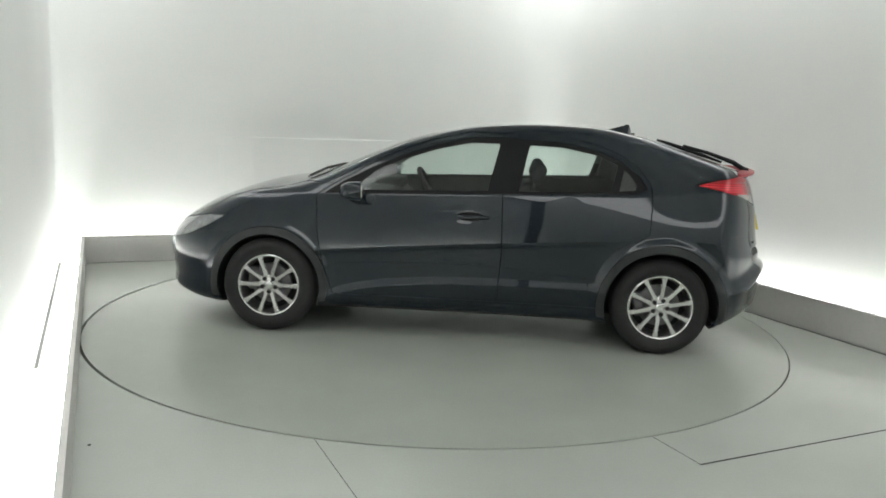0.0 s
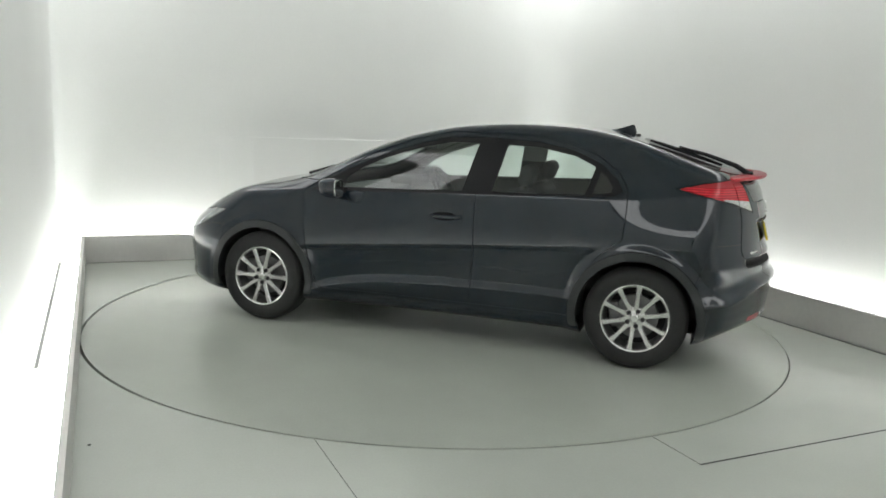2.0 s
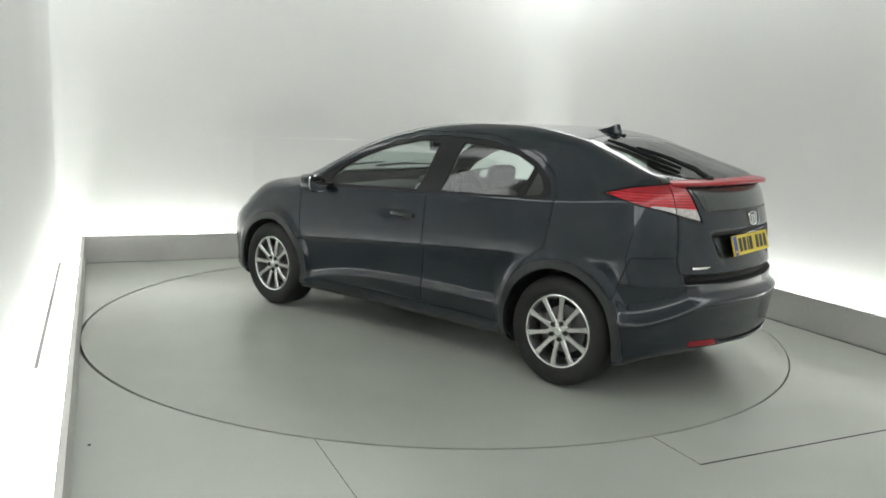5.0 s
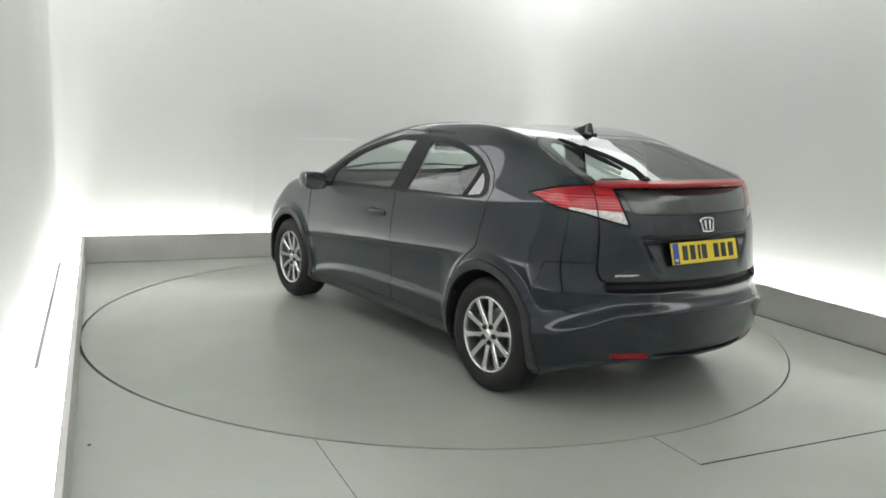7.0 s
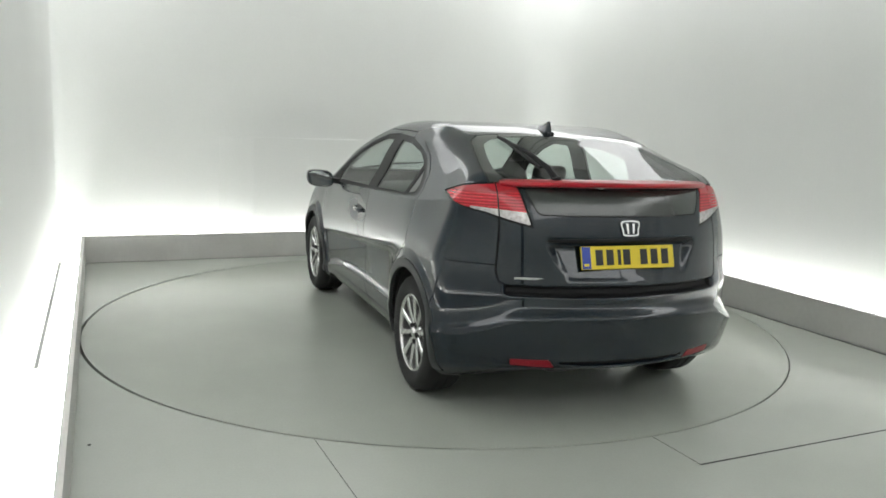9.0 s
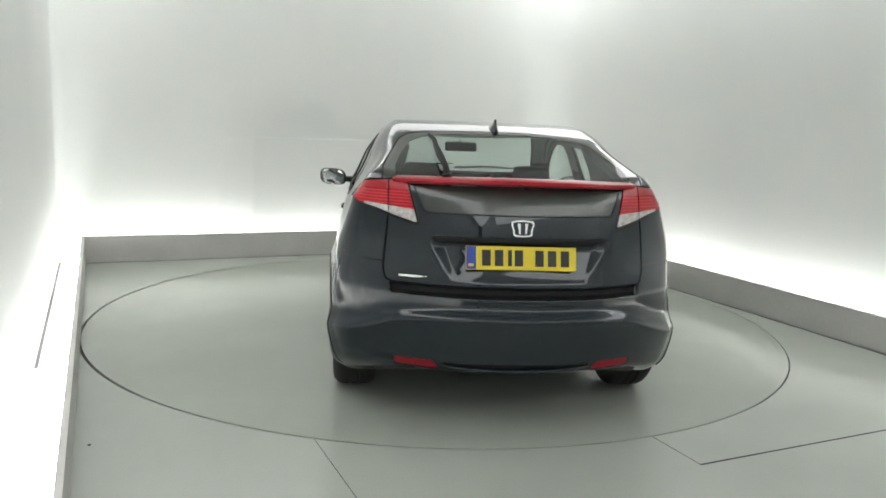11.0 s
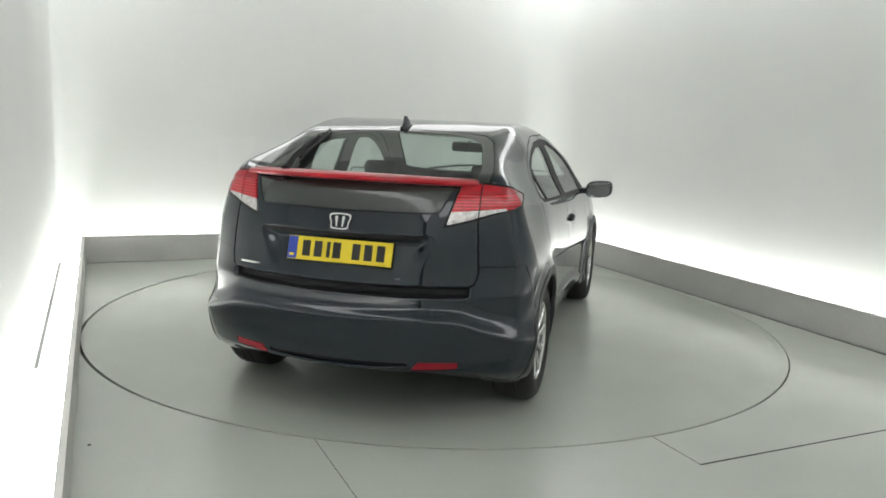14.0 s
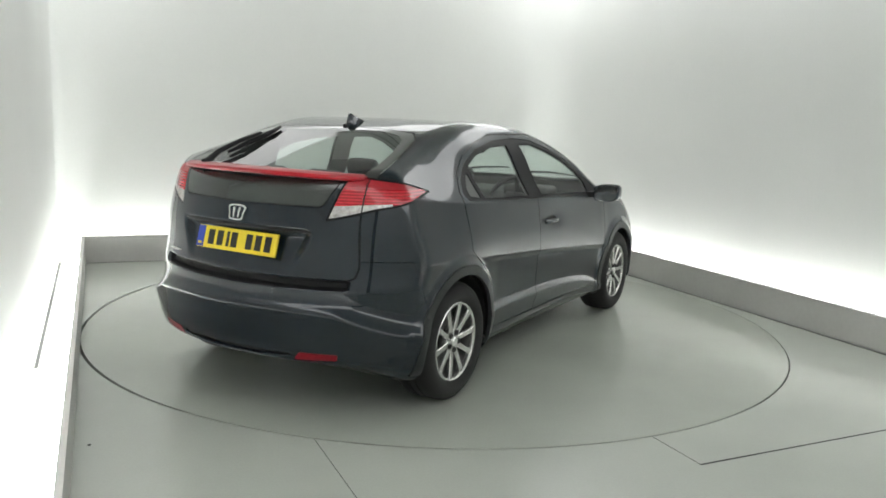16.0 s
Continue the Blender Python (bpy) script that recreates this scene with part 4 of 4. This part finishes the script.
part("wiper_pivot", turned(lathe([(0.001, 0.03), (0.02, 0.028), (0.026, 0.0), (0.026, -0.03)], 16, False), Matrix.Translation(top_at(-1.885, 0.345, 0.02)) @ Matrix.Rotation(1.25, 4, "X")), M_BLACK, wiper, "", True)

# front wipers under the screen
for y0, y1 in ((0.52, -0.02), (-0.05, -0.60)):
    part("front_wiper", tube([top_at(1.10, y0, 0.014), top_at(1.04, (y0 + y1) / 2, 0.022), top_at(0.98, y1, 0.012)], [0.010, 0.009, 0.005], 6), M_BLACK, car, "black front wiper")


# door mirrors
def mirror_shell(sign):
    rings = []
    for k in range(9):
        t = k / 8
        x = 0.80 - 0.145 * t
        grow = [0.30, 0.62, 0.80, 0.90, 0.96, 0.99, 1.0, 1.0, 0.97][k]
        ring = []
        for q in range(20):
            a = 2 * math.pi * q / 20
            cy, cz = math.cos(a), math.sin(a)
            e = 0.62
            ry = math.copysign(abs(cy) ** e, cy) * 0.101 * grow
            rz = math.copysign(abs(cz) ** e, cz) * 0.064 * grow
            ring.append((x - 0.012 * cy, sign * (0.955 + ry), 0.988 + rz + 0.012 * cy))
        rings.append(ring)
    return loft(rings)


for sign in (1, -1):
    mirror = part("door_mirror", mirror_shell(sign), M_PAINT, car, "dark slate door mirror", True)
    face = []
    for k, (x, s_) in enumerate(((0.657, 0.90), (0.650, 0.87))):
        face.append([(x - 0.012 * math.cos(a), sign * (0.955 + math.copysign(abs(math.cos(a)) ** 0.62, math.cos(a)) * 0.101 * s_),
                      0.988 + math.copysign(abs(math.sin(a)) ** 0.62, math.sin(a)) * 0.064 * s_ + 0.012 * math.cos(a)) for a in [2 * math.pi * q / 20 for q in range(20)]])
    part("mirror_glass", loft(face), M_MIRROR, mirror, "mirror glass")
    part("mirror_foot", loft([[(0.80, sign * 0.80, 0.945), (0.66, sign * 0.80, 0.945), (0.66, sign * 0.80, 0.985), (0.80, sign * 0.80, 0.985)],
                              [(0.775, sign * 0.90, 0.952), (0.69, sign * 0.90, 0.952), (0.69, sign * 0.90, 0.985), (0.775, sign * 0.90, 0.99)]]), M_BLACK, mirror, "black mirror foot")

# front door handles and the fuel flap line
for sign in (1, -1):
    hx = [0.045 - 0.21 * k / 8 for k in range(9)]
    rings = []
    for k, x in enumerate(hx):
        y = on_side(x, 0.845)
        bow = 0.022 * math.sin(math.pi * k / 8) ** 0.6 + 0.008
        rings.append([(x, sign * (y + bow + 0.010 * math.sin(a)), 0.845 + 0.013 * math.cos(a)) for a in [2 * math.pi * q / 8 for q in range(8)]])
    part("door_handle", loft(rings), M_PAINT, car, "dark slate door handle", True)

# exhaust tail and tow cover
part("rear_silencer", rounded((0.32, 0.52, 0.16), (-1.66, 0.05, 0.28), 0.05), M_PLASTIC, car, "dark silencer box", True)
part("rear_axle_beam", tube([(-AXLE, -0.62, 0.26), (-AXLE, 0.62, 0.26)], 0.04, 12), M_PLASTIC, car)


# ---- cabin ----
def seat(y, x, back=0.55, width=0.50, rake=18):
    st = new("front_seat")
    st.parent = car
    part("cushion", rounded((0.50, width, 0.17), (0.20, 0, 0.0), 0.06), M_CLOTH, st, "charcoal cloth cushion", True)
    part("backrest", turned(rounded((0.15, width - 0.04, back), (0, 0, back / 2), 0.06), pose(-0.06, 0, 0.02, 0, -rake, 0)), M_CLOTH, st, "charcoal cloth backrest", True)
    part("headrest", turned(rounded((0.09, 0.24, 0.145), (0, 0, back + 0.105), 0.04), pose(-0.06, 0, 0.02, 0, -rake, 0)), M_CLOTH, st, "charcoal headrest", True)
    for q in (-0.06, 0.06):
        part("headrest_post", turned(tube([(0, q, back - 0.02), (0, q, back + 0.08)], 0.007, 6), pose(-0.06, 0, 0.02, 0, -rake, 0)), M_STEEL, st)
    st.matrix_basis = pose(x, y, 0.47)
    return st


seat(0.36, -0.22)
seat(-0.36, -0.22)
bench = new("rear_seat")
bench.parent = car
part("cushion", rounded((0.50, 1.24, 0.17), (0.22, 0, 0.0), 0.05), M_CLOTH, bench, "charcoal cloth bench", True)
for y, w in ((0.26, 0.70), (-0.42, 0.46)):
    part("backrest", turned(rounded((0.13, w, 0.60), (0, y, 0.30), 0.05), pose(-0.05, 0, 0.02, 0, -24, 0)), M_CLOTH, bench, "charcoal cloth backrest", True)
for y in (0.40, 0.0, -0.40):
    part("headrest", turned(rounded((0.09, 0.25, 0.13), (0, y, 0.655), 0.035), pose(-0.05, 0, 0.02, 0, -24, 0)), M_CLOTH, bench, "charcoal headrest", True)
bench.matrix_basis = pose(-1.02, 0, 0.48)
for sign in (1, -1):
    part("pillar_trim", loft([[(-1.00, sign * 0.715, 1.06), (-1.03, sign * 0.60, 1.27), (-1.06, sign * 0.535, 1.37), (-1.10, sign * 0.50, 1.355), (-1.10, sign * 0.56, 1.22), (-1.10, sign * 0.62, 1.02)],
                              [(-1.30, sign * 0.700, 1.06), (-1.30, sign * 0.60, 1.23), (-1.29, sign * 0.535, 1.315), (-1.27, sign * 0.49, 1.31), (-1.30, sign * 0.545, 1.20), (-1.30, sign * 0.60, 1.00)],
                              [(-1.62, sign * 0.675, 1.06), (-1.62, sign * 0.64, 1.14), (-1.62, sign * 0.61, 1.175), (-1.62, sign * 0.58, 1.165), (-1.62, sign * 0.57, 1.10), (-1.62, sign * 0.57, 1.00)]]),
         M_CABIN, car, "dark grey pillar trim", True)
part("parcel_shelf", box((-1.80, -0.60, 0.945), (-1.32, 0.60, 0.965), 0.006, 1), M_CABIN, car, "dark parcel shelf")
dash = part("dashboard", loft([[(0.55, y, 0.70), (0.50, y, 0.84), (0.60, y, 0.945 - 0.03 * abs(y)), (0.90, y, 0.965 - 0.03 * abs(y)), (1.05, y, 0.93), (1.05, y, 0.60), (0.62, y, 0.50)] for y in (-0.72, -0.4, 0.0, 0.4, 0.72)]), M_CABIN, car, "dark grey dashboard", True)
part("instrument_hood", rounded((0.22, 0.36, 0.09), (0.66, -0.36, 0.96), 0.035), M_CABIN, dash, "", True)
steer = new("steering_wheel")
steer.parent = car
ringbm = bmesh.new()
N, MN = 40, 10
vs = [[ringbm.verts.new(((0.185 + 0.017 * math.cos(b)) * math.cos(a), (0.185 + 0.017 * math.cos(b)) * math.sin(a), 0.017 * math.sin(b))) for b in [2 * math.pi * j / MN for j in range(MN)]]
      for a in [2 * math.pi * i / N for i in range(N)]]
for i in range(N):
    for j in range(MN):
        ringbm.faces.new((vs[i][j], vs[(i + 1) % N][j], vs[(i + 1) % N][(j + 1) % MN], vs[i][(j + 1) % MN]))
part("wheel_rim", ringbm, M_BLACK, steer, "black steering wheel rim", True)
part("wheel_boss", rounded((0.15, 0.15, 0.05), (0, 0, -0.015), 0.02), M_BLACK, steer, "", True)
for a in (0, 180, 270):
    part("wheel_spoke", turned(rounded((0.12, 0.035, 0.02), (0.12, 0, -0.008), 0.006), pose(0, 0, 0, 0, 0, a + 90 - 90)), M_BLACK, steer)
steer.matrix_basis = pose(0.36, -0.36, 0.90, 0, -64, 0)
part("rear_view_mirror", rounded((0.035, 0.24, 0.07), (0.36, 0.0, 1.265), 0.015), M_BLACK, car, "black rear-view mirror", True)
part("mirror_stem", tube([(0.37, 0, 1.27), (0.42, 0, 1.305)], 0.012, 8), M_BLACK, car)


# ---- what moves ----
def motions():
    """The turntable turns with the car on it."""
    turns = [(0.0, 175.25), (0.5, 171.79), (1.0, 168.32), (1.5, 164.88), (2.0, 161.40), (2.5, 157.82), (3.0, 154.15), (3.5, 150.45), (4.0, 146.74),
             (6.5, 128.58), (7.0, 124.99), (7.5, 121.47), (8.0, 118.0), (8.5, 114.5), (9.0, 110.89), (11.5, 92.73), (12.0, 89.07), (12.5, 85.44),
             (13.0, 81.72), (13.5, 78.06), (14.0, 74.40), (14.5, 70.83), (15.0, 67.22), (15.5, 63.60), (16.0, 59.97)]
    walk(turntable, [(t, pose(0, 0, 0, 0, 0, a)) for t, a in turns])
    walk(car, [(t, pose(0, 0, 0, 0, 0, a) @ pose(-0.212, -0.146, 0)) for t, a in turns])


motions()
